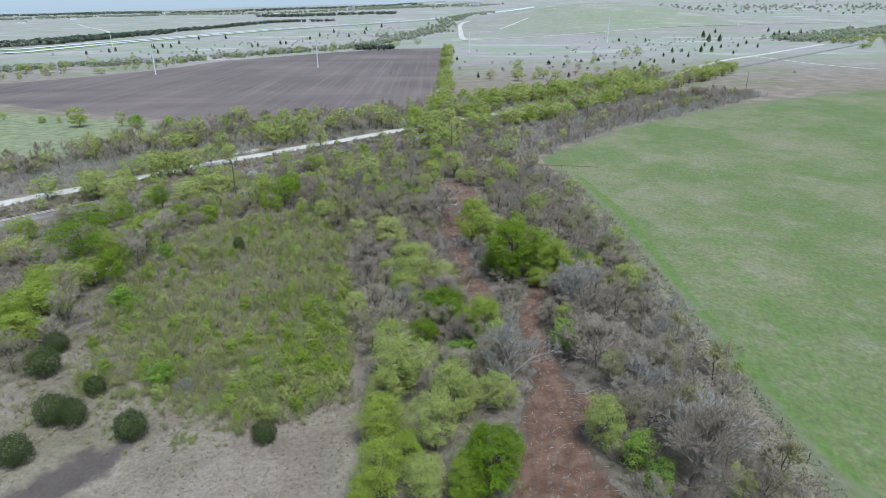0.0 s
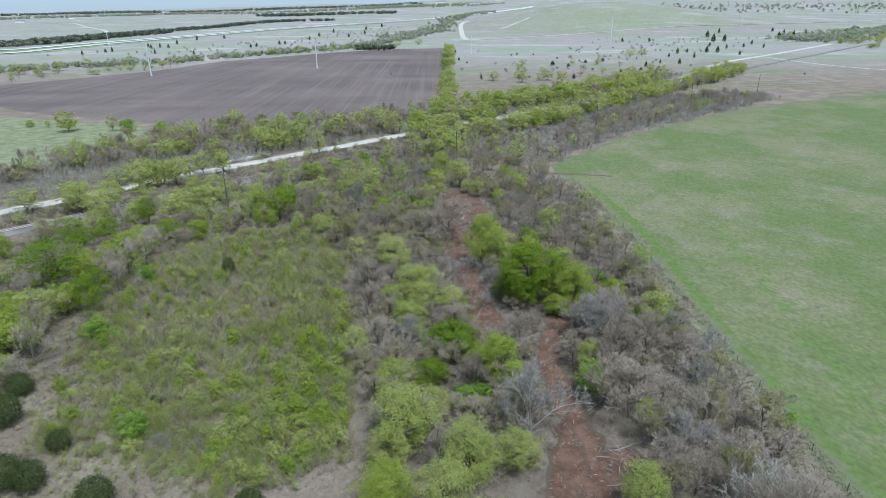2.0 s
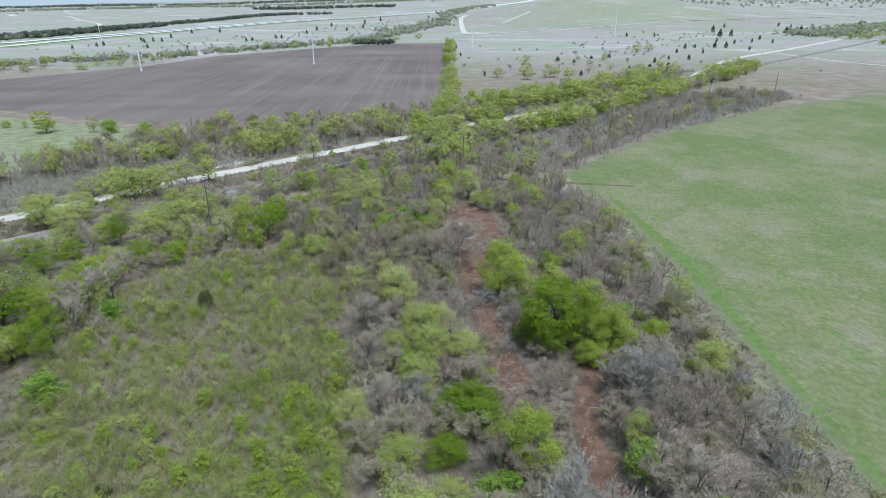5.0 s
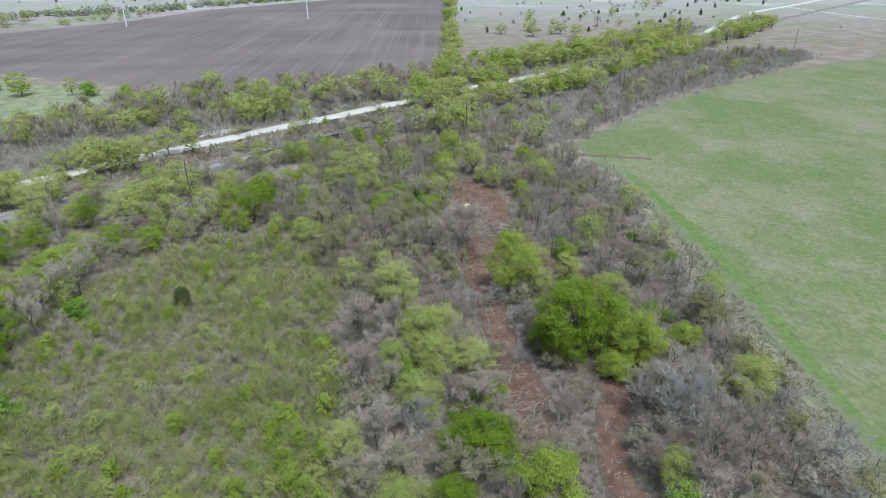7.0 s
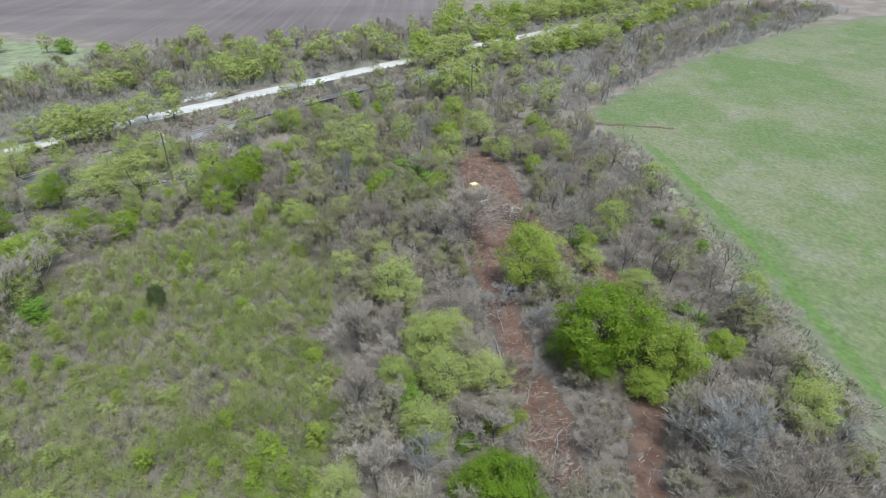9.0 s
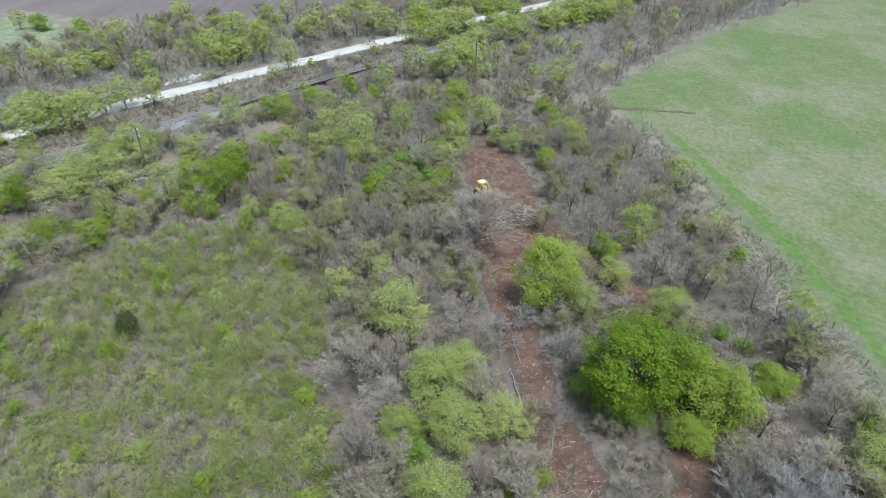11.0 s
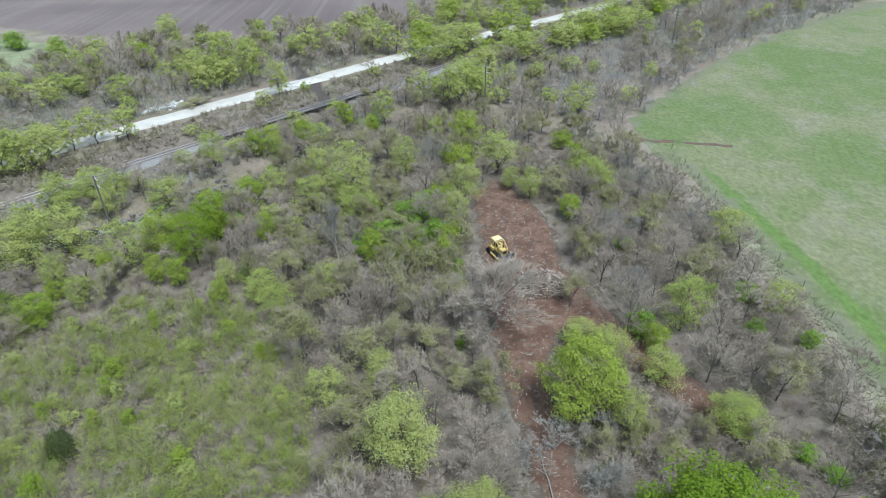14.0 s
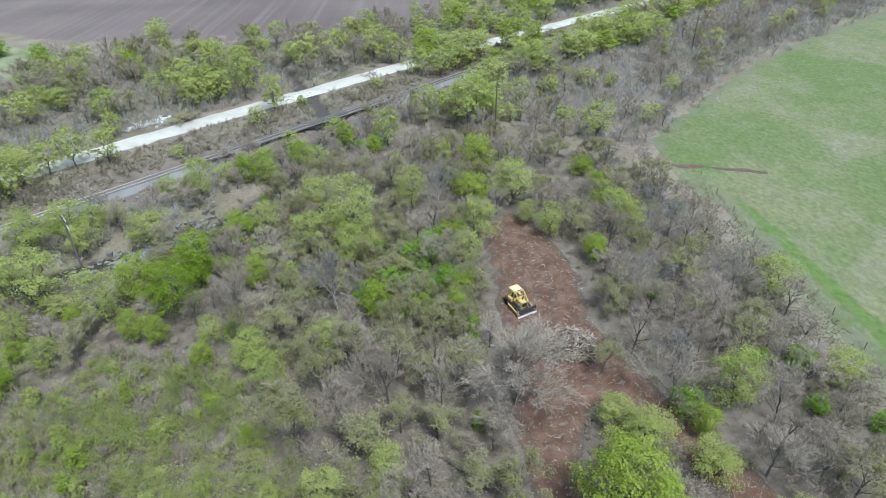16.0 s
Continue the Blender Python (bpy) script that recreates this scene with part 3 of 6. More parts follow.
# ---- railway ----
def railway():
    prof = [(-3.3, -0.15), (-1.7, 0.72), (-1.3, 0.78), (1.3, 0.78), (1.7, 0.72), (3.3, -0.15)]
    c, t = resample(RAIL, 0.6)
    d = np.hypot(c[:, 0] + 39, c[:, 1] - 279)
    span = np.where(d < 27)[0]
    a, b = span[0], span[-1]
    root = tagged(new("railway_track"), "single rusty railway track on a grey ballast bank", "railway", "", "structure")
    for i0, i1 in ((0, a + 1), (b - 1, len(c))):
        part("ballast", ribbon("ballast", c[i0:i1:5], prof, 3.0, 0.4), M_BALLAST, root, "grey crushed stone bank")
    for off in (-0.75, 0.75):
        rail_prof = [(off - 0.07, 0.94), (off - 0.04, 1.10), (off + 0.04, 1.10), (off + 0.07, 0.94)]
        part("rail", ribbon("rail", c[::4], rail_prof, 2.4), M_RAIL, root, "rusty steel rail")
    bm = bmesh.new()
    box(bm, (0.24, 2.6, 0.18), bevel=0.02)
    tie = bpy.data.meshes.new("sleeper")
    bm.to_mesh(tie)
    bm.free()
    tie.materials.append(M_SLEEPER)
    rot = np.degrees(np.arctan2(t[:, 1], t[:, 0]))
    for i in range(max(0, a - 110), min(len(c), b + 100)):
        ob = part("sleeper", tie, M_TIMBER, root)
        ob.matrix_local = pose(c[i, 0], c[i, 1], height(c[i, 0], c[i, 1]) * 0 + 0.86 + RNG.uniform(-0.02, 0.02), 0, 0, rot[i] + RNG.uniform(-2, 2))
    rest = np.r_[0:max(0, a - 110), b + 100:min(len(c), b + 700)]
    corner = np.array([(x, y, z) for z in (-0.09, 0.09) for x, y in ((-0.12, -1.3), (0.12, -1.3), (0.12, 1.3), (-0.12, 1.3))])
    v = np.concatenate([np.c_[corner[:, 0] * t[i, 0] - corner[:, 1] * t[i, 1] + c[i, 0], corner[:, 0] * t[i, 1] + corner[:, 1] * t[i, 0] + c[i, 1], corner[:, 2] + 0.86] for i in rest])
    f = np.array([(4, 5, 6, 7), (0, 1, 5, 4), (1, 2, 6, 5), (2, 3, 7, 6), (3, 0, 4, 7)])
    f = (f[None] + 8 * np.arange(len(rest))[:, None, None]).reshape(-1, 4)
    tagged(part("distant_sleepers", mesh("distant_sleepers", v, [f]), M_SLEEPER, root), "dark timber sleepers", "", "", "stuff")
    # timber trestle over the creek
    bridge = tagged(new("railway_trestle"), "dark creosoted timber trestle carrying the track over the creek", "bridge", "", "structure")
    for off in (-1.0, -0.6, 0.6, 1.0, ):
        bm = bmesh.new()
        for i in range(a - 4, b + 4, 7):
            j = min(i + 7, b + 4)
            m = (c[i] + c[j]) / 2
            n = np.array((-t[i, 1], t[i, 0])) * off
            box(bm, (np.hypot(*(c[j] - c[i])) + 0.05, 0.34, 0.42), (m[0] + n[0], m[1] + n[1], 0.55), (0, 0, rot[i]))
        part("stringer", bm, M_TIMBER, bridge)
    for i in range(a - 2, b + 4, 7):
        n = np.array((-t[i, 1], t[i, 0]))
        z0 = float(height(c[i, 0], c[i, 1])) - 0.6
        bm = bmesh.new()
        box(bm, (0.36, 4.0, 0.34), (c[i, 0], c[i, 1], 0.17), (0, 0, rot[i]), 0.03)
        part("bent_cap", bm, M_TIMBER, bridge)
        for k, off in enumerate((-1.6, -0.8, 0.0, 0.8, 1.6)):
            p = c[i] + n * off
            bm = rod(bmesh.new(), (p[0] + n[0] * (off * 0.1), p[1] + n[1] * off * 0.1, z0), (p[0], p[1], 0.1), 0.19, 0.16)
            part("pile", bm, M_TIMBER, bridge)
    for off in (-1.45, 1.45):
        bm = bmesh.new()
        for i in range(a - 2, b + 2, 6):
            n = np.array((-t[i, 1], t[i, 0])) * off
            m = (c[i] + c[i + 6]) / 2 + n
            box(bm, (3.7, 0.2, 0.2), (m[0], m[1], 1.0), (0, 0, rot[i]))
        part("guard_timber", bm, M_SLEEPER, bridge)


railway()


# ---- poles and fence ----
def utility_pole(x, y, tall, turn, label):
    pole = thing("utility_pole", label, "utility pole", "poles along the railway", (x, y, float(height(x, y)) - 0.05), turn)
    part("pole_shaft", rod(bmesh.new(), (0, 0, -0.5), (0, 0, tall), 0.21, 0.14, 10), M_POLEWOOD, pole)
    for z, half in ((tall - 0.5, 1.3), (tall - 2.0, 1.3)):
        bm = box(bmesh.new(), (0.14, half * 2, 0.16), (0.2, 0, z), (0, 0, 0), 0.015)
        arm = part("crossarm", bm, M_GREYWOOD, pole, "grey timber crossarm")
        for off in (-1.15, -0.5, 0.5, 1.15):
            bm = rod(bmesh.new(), (0.2, off, z + 0.08), (0.2, off, z + 0.30), 0.06, 0.05, 6)
            part("insulator", bm, M_PORCELAIN, arm, "pale insulator")
        bm = rod(bmesh.new(), (0.22, -0.7, z - 0.05), (0.16, 0, z - 0.75), 0.025, None, 5)
        rod(bm, (0.22, 0.7, z - 0.05), (0.16, 0, z - 0.75), 0.025, None, 5)
        part("brace", bm, M_POST, pole)
    return pole


for x, y, tall in ((-66.3, 210.0, 13.4), (11.0, 275.5, 13.2), (87.5, 343.0, 13.0), (164.0, 410.0, 13.0), (240.0, 477.0, 13.0)):
    utility_pole(x, y, tall, 41, "weathered timber utility pole with two crossarms")


def power_mast(x, y, tall):
    z = float(height(x, y))
    mast = thing("transmission_mast", "tall slender pale steel transmission mast", "transmission mast", "masts across the fields", (x, y, z), 25)
    part("shaft", rod(bmesh.new(), (0, 0, -1), (0, 0, tall), 0.62, 0.34, 10), M_STEEL, mast)
    part("footing", rod(bmesh.new(), (0, 0, -0.5), (0, 0, 0.5), 1.3, 1.2, 10), M_STONE, mast, "concrete footing")
    for k, h in enumerate((tall - 1, tall - 4, tall - 7)):
        s = 1 if k % 2 else -1
        part("davit_arm", rod(bmesh.new(), (0, 0, h), (0, 2.2 * s, h + 0.5), 0.12, 0.06, 6), M_STEEL, mast)
        part("insulator", rod(bmesh.new(), (0, 2.2 * s, h + 0.4), (0, 2.2 * s, h - 1.2), 0.1, 0.1, 6), M_PORCELAIN, mast)


for x, y, tall in ((-279, 645, 30), (-125, 700, 26), (50, 880, 28), (296, 1093, 42), (702, 1493, 56), (957, 1489, 58), (-560, 1130, 26)):
    power_mast(x, y, tall)


def fence():
    root = tagged(new("wire_fence"), "low wire fence with rusted steel posts beside the pasture", "fence")
    rows = [(58.3 + (-3.2 * smooth(y, 180, 250)) + RNG.uniform(-0.15, 0.15), y) for y in np.arange(58, 248, 8.2)]
    bm = bmesh.new()
    box(bm, (0.09, 0.09, 1.5), (0, 0, 0.62), bevel=0.012)
    me = bpy.data.meshes.new("fence_post")
    bm.to_mesh(me)
    bm.free()
    for x, y in rows:
        ob = part("fence_post", me, M_POST, root)
        ob.matrix_local = pose(x, y, float(height(x, y)), RNG.uniform(-5, 5), RNG.uniform(-5, 5), RNG.uniform(0, 90))
    bm = bmesh.new()
    box(bm, (0.13, 0.13, 0.16), bevel=0.03)
    cap = bpy.data.meshes.new("insulator")
    bm.to_mesh(cap)
    bm.free()
    for (x0, y0), (x1, y1) in zip(rows[:-1], rows[1:]):
        for k in RNG.uniform(0.05, 0.95, 2):
            x, y = x0 + (x1 - x0) * k, y0 + (y1 - y0) * k
            ob = part("insulator", cap, M_PORCELAIN, root, "white plastic insulator")
            ob.matrix_local = pose(x, y, float(height(x, y)) + 1.2, 0, 0, RNG.uniform(0, 90))
    for z in (0.45, 0.8, 1.2):
        for (x0, y0), (x1, y1) in zip(rows[:-1], rows[1:]):
            part("wire", rod(bmesh.new(), (x0, y0, float(height(x0, y0)) + z), (x1, y1, float(height(x1, y1)) + z), 0.008, None, 3), M_WIRE, root)


fence()


# ---- bulldozer ----
def bulldozer(x, y, turn):
    """Nose towards +x before it is turned."""
    dz = thing("bulldozer", "worn yellow crawler bulldozer with open cage cab at work", "bulldozer", "", (x, y, 0.12), turn)
    dz.scale = (1.22, 1.12, 1.10)
    for s in (-1, 1):
        bm = bmesh.new()
        box(bm, (2.3, 0.30, 0.5), (0.0, s * 0.95, 0.52), bevel=0.05)
        tf = part("track_frame", bm, M_YELLOW, dz)
        ring = []
        r, half = 0.45, 1.15
        n = 34
        total = 4 * half + 2 * math.pi * r
        bm = bmesh.new()
        for k in range(n):
            d = total * k / n
            if d < 2 * half:
                p, a = (-half + d, 0.0), 0
            elif d < 2 * half + math.pi * r:
                a = (d - 2 * half) / r
                p = (half + r * math.sin(a), r - r * math.cos(a))
            elif d < 4 * half + math.pi * r:
                p, a = (half - (d - 2 * half - math.pi * r), 2 * r), math.pi
            else:
                a = math.pi + (d - 4 * half - math.pi * r) / r
                p = (-half + r * math.sin(a), r - r * math.cos(a))
            box(bm, (0.19, 0.55, 0.05), (p[0], s * 0.95, p[1] + 0.03), (0, -math.degrees(a), 0))
            box(bm, (0.04, 0.55, 0.07), (p[0] + 0.05 * math.sin(a), s * 0.95, p[1] + 0.03 - 0.05 * math.cos(a)), (0, -math.degrees(a), 0))
        part("track", bm, M_DARKSTEEL, dz, "muddy steel crawler track")
        for px, rr in ((-half, 0.36), (half, 0.36)):
            part("sprocket", rod(bmesh.new(), (px, s * 0.78, 0.48), (px, s * 1.12, 0.48), rr, None, 14), M_DARKSTEEL, tf)
        bm = bmesh.new()
        box(bm, (2.6, 0.16, 0.26), (1.0, s * 1.38, 0.62), (0, 4, 0), 0.03)
        part("push_arm", bm, M_YELLOW, dz)
        part("lift_ram", rod(bmesh.new(), (1.0, s * 0.45, 1.45), (2.0, s * 0.6, 0.85), 0.07, 0.05, 8), M_EDGE, dz, "bright hydraulic ram")
    bm = bmesh.new()
    box(bm, (2.7, 1.1, 0.55), (0.1, 0, 0.85), bevel=0.05)
    part("chassis", bm, M_YELLOW, dz)
    bm = bmesh.new()
    box(bm, (1.45, 0.95, 0.75), (0.85, 0, 1.42), (0, 3, 0), 0.07)
    hood = part("engine_hood", bm, M_YELLOW, dz)
    bm = bmesh.new()
    for k in range(5):
        box(bm, (0.03, 0.8, 0.06), (1.60, 0, 1.2 + k * 0.11))
    part("grille", bm, M_DARKSTEEL, hood)
    part("exhaust_stack", rod(bmesh.new(), (0.9, 0.2, 1.75), (0.9, 0.2, 2.55), 0.07, 0.07, 8), M_DARKSTEEL, hood)
    part("air_cleaner", rod(bmesh.new(), (0.55, -0.22, 1.75), (0.55, -0.22, 2.15), 0.13, 0.13, 10), M_DARKSTEEL, hood)
    bm = bmesh.new()
    for s in (-1, 1):
        box(bm, (0.9, 0.42, 0.55), (-0.55, s * 0.85, 1.3), bevel=0.04)
    box(bm, (0.6, 1.6, 0.7), (-1.15, 0, 1.35), bevel=0.06)
    part("fender_tank", bm, M_YELLOW, dz)
    bm = bmesh.new()
    box(bm, (0.5, 0.55, 0.14), (-0.55, 0, 1.35), bevel=0.03)
    box(bm, (0.14, 0.55, 0.6), (-0.82, 0, 1.65), (0, -8, 0), 0.03)
    part("operator_seat", bm, M_SEAT, dz, "black vinyl seat")
    for px in (-1.1, 0.05):
        for py in (-0.72, 0.72):
            part("rollover_post", box(bmesh.new(), (0.12, 0.12, 1.5), (px, py, 2.1), (0, 0, 0), 0.01), M_YELLOW, dz)
    cab = dz
    bm = box(bmesh.new(), (1.05, 1.3, 0.10), (-0.55, 0, 2.90), (0, 0, 0), 0.04)
    part("canopy_roof", bm, M_ROOFPAINT, cab, "cream painted canopy roof")
    bm = bmesh.new()
    for s in (-1, 1):
        rod(bm, (-1.2, s * 0.74, 2.86), (0.25, s * 0.74, 2.86), 0.06, None, 7)
        rod(bm, (0.25, s * 0.74, 2.86), (1.62, s * 0.55, 2.0), 0.06, None, 7)
        rod(bm, (1.62, s * 0.55, 2.0), (1.68, s * 0.5, 1.0), 0.06, None, 7)
        rod(bm, (0.85, s * 0.66, 2.48), (0.85, s * 0.5, 1.7), 0.05, None, 7)
    for px, pz, w in ((-1.2, 2.86, 0.74), (0.25, 2.86, 0.74), (0.9, 2.45, 0.66), (1.62, 2.0, 0.55)):
        rod(bm, (px, -w, pz), (px, w, pz), 0.06, None, 7)
    part("brush_cage", bm, M_YELLOW, dz, "yellow tube brush guard")
    bm = bmesh.new()
    for k in range(6):
        y0 = -0.6 + 0.24 * k
        rod(bm, (-1.12, y0, 1.5), (-1.12, y0, 2.85), 0.02, None, 4)
    part("rear_screen", bm, M_DARKSTEEL, cab)
    # curved blade
    rows = []
    for k in range(8):
        a = -0.75 + 1.5 * k / 7
        rows.append((2.30 - 0.42 * math.cos(a) + 0.42 * 0.75, 0.62 + 0.62 * k / 3.5 - 0.62))
    pts = [(px, pz) for px, pz in rows] + [(px - 0.09, pz) for px, pz in reversed(rows)]
    bm = bmesh.new()
    ends = []
    for s in (-1.6, 1.6):
        ends.append([bm.verts.new((px, s, pz + 0.12)) for px, pz in pts])
    for k in range(len(pts)):
        j = (k + 1) % len(pts)
        bm.faces.new((ends[0][k], ends[0][j], ends[1][j], ends[1][k]))
    for e in ends:
        for k in range(7):
            bm.faces.new((e[k], e[k + 1], e[14 - k], e[15 - k]))
    bmesh.ops.recalc_face_normals(bm, faces=bm.faces)
    blade = part("blade", bm, M_BLADE, dz, "scoured grey steel dozer blade")
    bm = box(bmesh.new(), (0.06, 3.24, 0.24), (2.36, 0, 0.16), (0, -35, 0), 0.01)
    part("cutting_edge", bm, M_EDGE, blade, "bright worn cutting edge")
    for s in (-1, 1):
        part("end_bit", box(bmesh.new(), (0.24, 0.06, 1.2), (2.25, s * 1.62, 0.72), (0, 0, 0), 0.01), M_YELLOW, blade)
    bm = bmesh.new()
    box(bm, (0.5, 1.3, 0.25), (-1.75, 0, 0.75), bevel=0.03)
    for s in (-0.5, 0, 0.5):
        box(bm, (0.12, 0.1, 0.7), (-1.95, s, 0.55), (0, 12, 0))
    part("ripper", bm, M_YELLOW, dz)
    for s in (-0.5, 0.5):
        part("headlamp", rod(bmesh.new(), (0.20, s, 2.98), (0.30, s, 2.98), 0.09, 0.09, 8), M_PORCELAIN, cab)


bulldozer(7.75, 201.0, -62)


# ---- plants ----
def frames_for(d):
    """Two unit vectors square to each row of d."""
    d = d / np.linalg.norm(d, axis=1, keepdims=True)
    ref = np.where(np.abs(d[:, 2:3]) > 0.9, [[1.0, 0, 0]], [[0, 0, 1.0]])
    u = np.cross(d, ref)
    u /= np.linalg.norm(u, axis=1, keepdims=True)
    return u, np.cross(d, u)


def tubes(p0, p1, r0, r1, k):
    """Tapered k-sided tubes: vertices and quads."""
    p0, p1, r0, r1 = map(np.asarray, (p0, p1, r0, r1))
    u, v = frames_for(p1 - p0)
    a = np.arange(k) * 2 * np.pi / k
    ring = u[:, None] * np.cos(a)[None, :, None] + v[:, None] * np.sin(a)[None, :, None]
    vs = np.concatenate([p0[:, None] + ring * r0[:, None, None], p1[:, None] + ring * r1[:, None, None]], 1)
    i = np.arange(k)
    q = np.stack([i, (i + 1) % k, (i + 1) % k + k, i + k], 1)
    return vs.reshape(-1, 3), (q[None] + 2 * k * np.arange(len(p0))[:, None, None]).reshape(-1, 4)


def twigs(p0, p1, r0, rng):
    """Fine twigs as slivers: vertices and triangles."""
    u, v = frames_for(p1 - p0)
    a = rng.uniform(0, 6.283, len(p0))[:, None]
    w = (u * np.cos(a) + v * np.sin(a)) * np.asarray(r0)[:, None]
    return np.stack([p0 - w, p0 + w, p1], 1).reshape(-1, 3), np.arange(3 * len(p0)).reshape(-1, 3)


def leaves(c, n, size, rng):
    """Three-pointed leaf sprays at c, facing about n."""
    m = n + rng.normal(0, 0.30, n.shape)
    u, v = frames_for(m)
    a = rng.uniform(0, 6.283, len(c))[:, None]
    x, y = u * np.cos(a) + v * np.sin(a), v * np.cos(a) - u * np.sin(a)
    s = (size * rng.uniform(0.6, 1.35, len(c)))[:, None]
    vs = np.stack([c + x * s, c - x * s * 0.55 + y * s * 0.72, c - x * s * 0.55 - y * s * 0.72], 1).reshape(-1, 3)
    return vs, np.arange(3 * len(c)).reshape(-1, 3)


def ball(n, rng, up=0.0):
    d = rng.normal(0, 1, (n, 3))
    d /= np.linalg.norm(d, axis=1, keepdims=True)
    d[:, 2] += up
    return d / np.linalg.norm(d, axis=1, keepdims=True)


def lumps_of(rng, H, R, count, base):
    """Centres and radii of the boughs that make a leafy crown: an uneven dome, lobed round its edge."""
    f = (np.arange(count) + 0.5) / count
    a = np.arange(count) * 2.4 + rng.uniform(-0.6, 0.6, count)
    u = np.clip(f + rng.uniform(-0.08, 0.08, count), 0, 1)
    k = np.where(u > 0.38, (u - 0.38) / 0.66, (0.38 - u) / 0.55)
    p = rng.uniform(0, 6.283, 3)
    lobe = 1 + 0.17 * np.sin(2 * a + p[0]) + 0.15 * np.sin(3 * a + p[1] + 2.5 * u) + 0.08 * np.sin(5 * a + p[2])
    out = R * 0.80 * np.sqrt(np.maximum(0.03, 1 - k**2)) * lobe * rng.uniform(0.55, 1.05, count)
    z = base + (H - base) * (0.06 + 0.84 * u)
    c = np.stack([out * np.cos(a), out * np.sin(a), z], 1)
    return c, R * rng.uniform(0.65, 1.35, count) * 2.0 / math.sqrt(count)


def wood_to(rng, cs, H, base, thick, sides=4, every=2):
    """A bent trunk and limbs, in three bent lengths, to the crown's masses."""
    p0, p1, r0, r1 = [], [], [], []
    lean = rng.normal(0, 0.04 * H, 2)
    at = np.array([0, 0, -0.3])
    fork = []
    for k in range(4):
        to = np.array([lean[0] * (k + 1) / 4, lean[1] * (k + 1) / 4, base * (k + 1) / 4 * 1.15]) + np.r_[rng.normal(0, 0.04, 2), 0]
        p0.append(at), p1.append(to), r0.append(thick * (1 - 0.12 * k)), r1.append(thick * (1 - 0.12 * (k + 1)))
        at = to
        fork.append(to)
    for c in cs[::every]:
        s = fork[rng.integers(1, 4)]
        at, last = s, thick * 0.5
        for k in range(1, 4):
            f = k / 3
            to = s + (c - s) * f + np.r_[rng.normal(0, 0.06 * H, 2), 0.05 * H * math.sin(3.14 * f)] * (1 if k < 3 else 0.3)
            p0.append(at), p1.append(to), r0.append(last), r1.append(last * 0.62)
            at, last = to, last * 0.62
    return tubes(p0, p1, r0, r1, sides)


def leafy(rng, cs, rs, count, size):
    """Leaves in small sprays over the boughs of a crown: flat-topped, thin beneath, some hanging loose."""
    per = 9
    n = max(len(cs), count // per)
    k = rng.integers(0, len(cs), n)
    d = ball(n, rng, 0.55)
    rad = rs[k] * rng.uniform(0.55, 1.1, n)
    rad = np.where(rng.uniform(0, 1, n) < 0.10, rad * 1.35, rad)
    c = cs[k] + d * rad[:, None] * [1.08, 1.08, 0.72]
    j = np.repeat(np.arange(n), per)
    spread_by = (rs[k] * 0.20)[j][:, None]
    pos = c[j] + rng.normal(0, 1, (len(j), 3)) * spread_by * [1, 1, 0.6]
    mid = cs[k].mean(0) * [1, 1, 0.8]
    way = pos - mid
    way /= np.linalg.norm(way, axis=1, keepdims=True) + 1e-6
    pos[:, 2] = np.maximum(pos[:, 2], 0.2)
    tilt = rng.normal(0, 0.45, (n, 3))[j]
    return leaves(pos, d[j] * 0.5 + way * 0.5 + tilt + [0, 0, 0.45], size, rng)


def branching(rng, H, R, counts, leader=0.6):
    """The wood of a tree, level by level: arrays of starts and ends."""
    lean = rng.normal(0, 0.05 * H, 2)
    f = np.linspace(0, 1, 6)[:, None]
    stem = np.concatenate([lean * f**1.5 + rng.normal(0, 0.012 * H, (6, 2)) * f, f * leader * H], 1)
    stem[0, 2] = -0.3
    levels = [(stem[:-1], stem[1:])]
    n = counts[0]
    g = (np.arange(n) + rng.uniform(0.2, 0.8, n)) / n
    z = (0.24 + 0.76 * g) * leader * H
    at = np.stack([np.interp(z, stem[:, 2], stem[:, 0]), np.interp(z, stem[:, 2], stem[:, 1]), z], 1)
    az = np.arange(n) * 2.4 + rng.uniform(-0.6, 0.6, n)
    el = np.radians(34 + 46 * g + rng.normal(0, 9, n))
    d = np.stack([np.cos(az) * np.cos(el), np.sin(az) * np.cos(el), np.sin(el)], 1)
    long = H * (0.46 - 0.12 * g) * rng.uniform(0.75, 1.2, n)
    p0, p1 = at, at + d * long[:, None]
    levels.append((p0, p1))
    for c in counts[1:]:
        par = np.repeat(np.arange(len(p0)), c)
        way = p1 - p0
        long = np.linalg.norm(way, axis=1)[par]
        unit = way[par] / long[:, None]
        start = p0[par] + way[par] * rng.uniform(0.35, 1.0, len(par))[:, None]
        side = rng.normal(0, 1, (len(par), 3))
        side -= unit * (side * unit).sum(1, keepdims=True)
        side /= np.linalg.norm(side, axis=1, keepdims=True)
        d = unit + side * (rng.uniform(0.35, 0.85, len(par)) if len(levels) < len(counts) else rng.uniform(0.4, 1.0, len(par)))[:, None] + [0, 0, 0.26]
        d /= np.linalg.norm(d, axis=1, keepdims=True)
        p0, p1 = start, start + d * (long * (rng.uniform(0.42, 0.68, len(par)) if len(levels) < len(counts) else rng.uniform(0.55, 0.95, len(par))))[:, None]
        levels.append((p0, p1))
    tip = levels[-1][1]
    k = np.array([R / np.percentile(np.hypot(tip[:, 0], tip[:, 1]), 86)] * 2 + [H / np.percentile(tip[:, 2], 97)])
    return [(a * k, b * k) for a, b in levels]


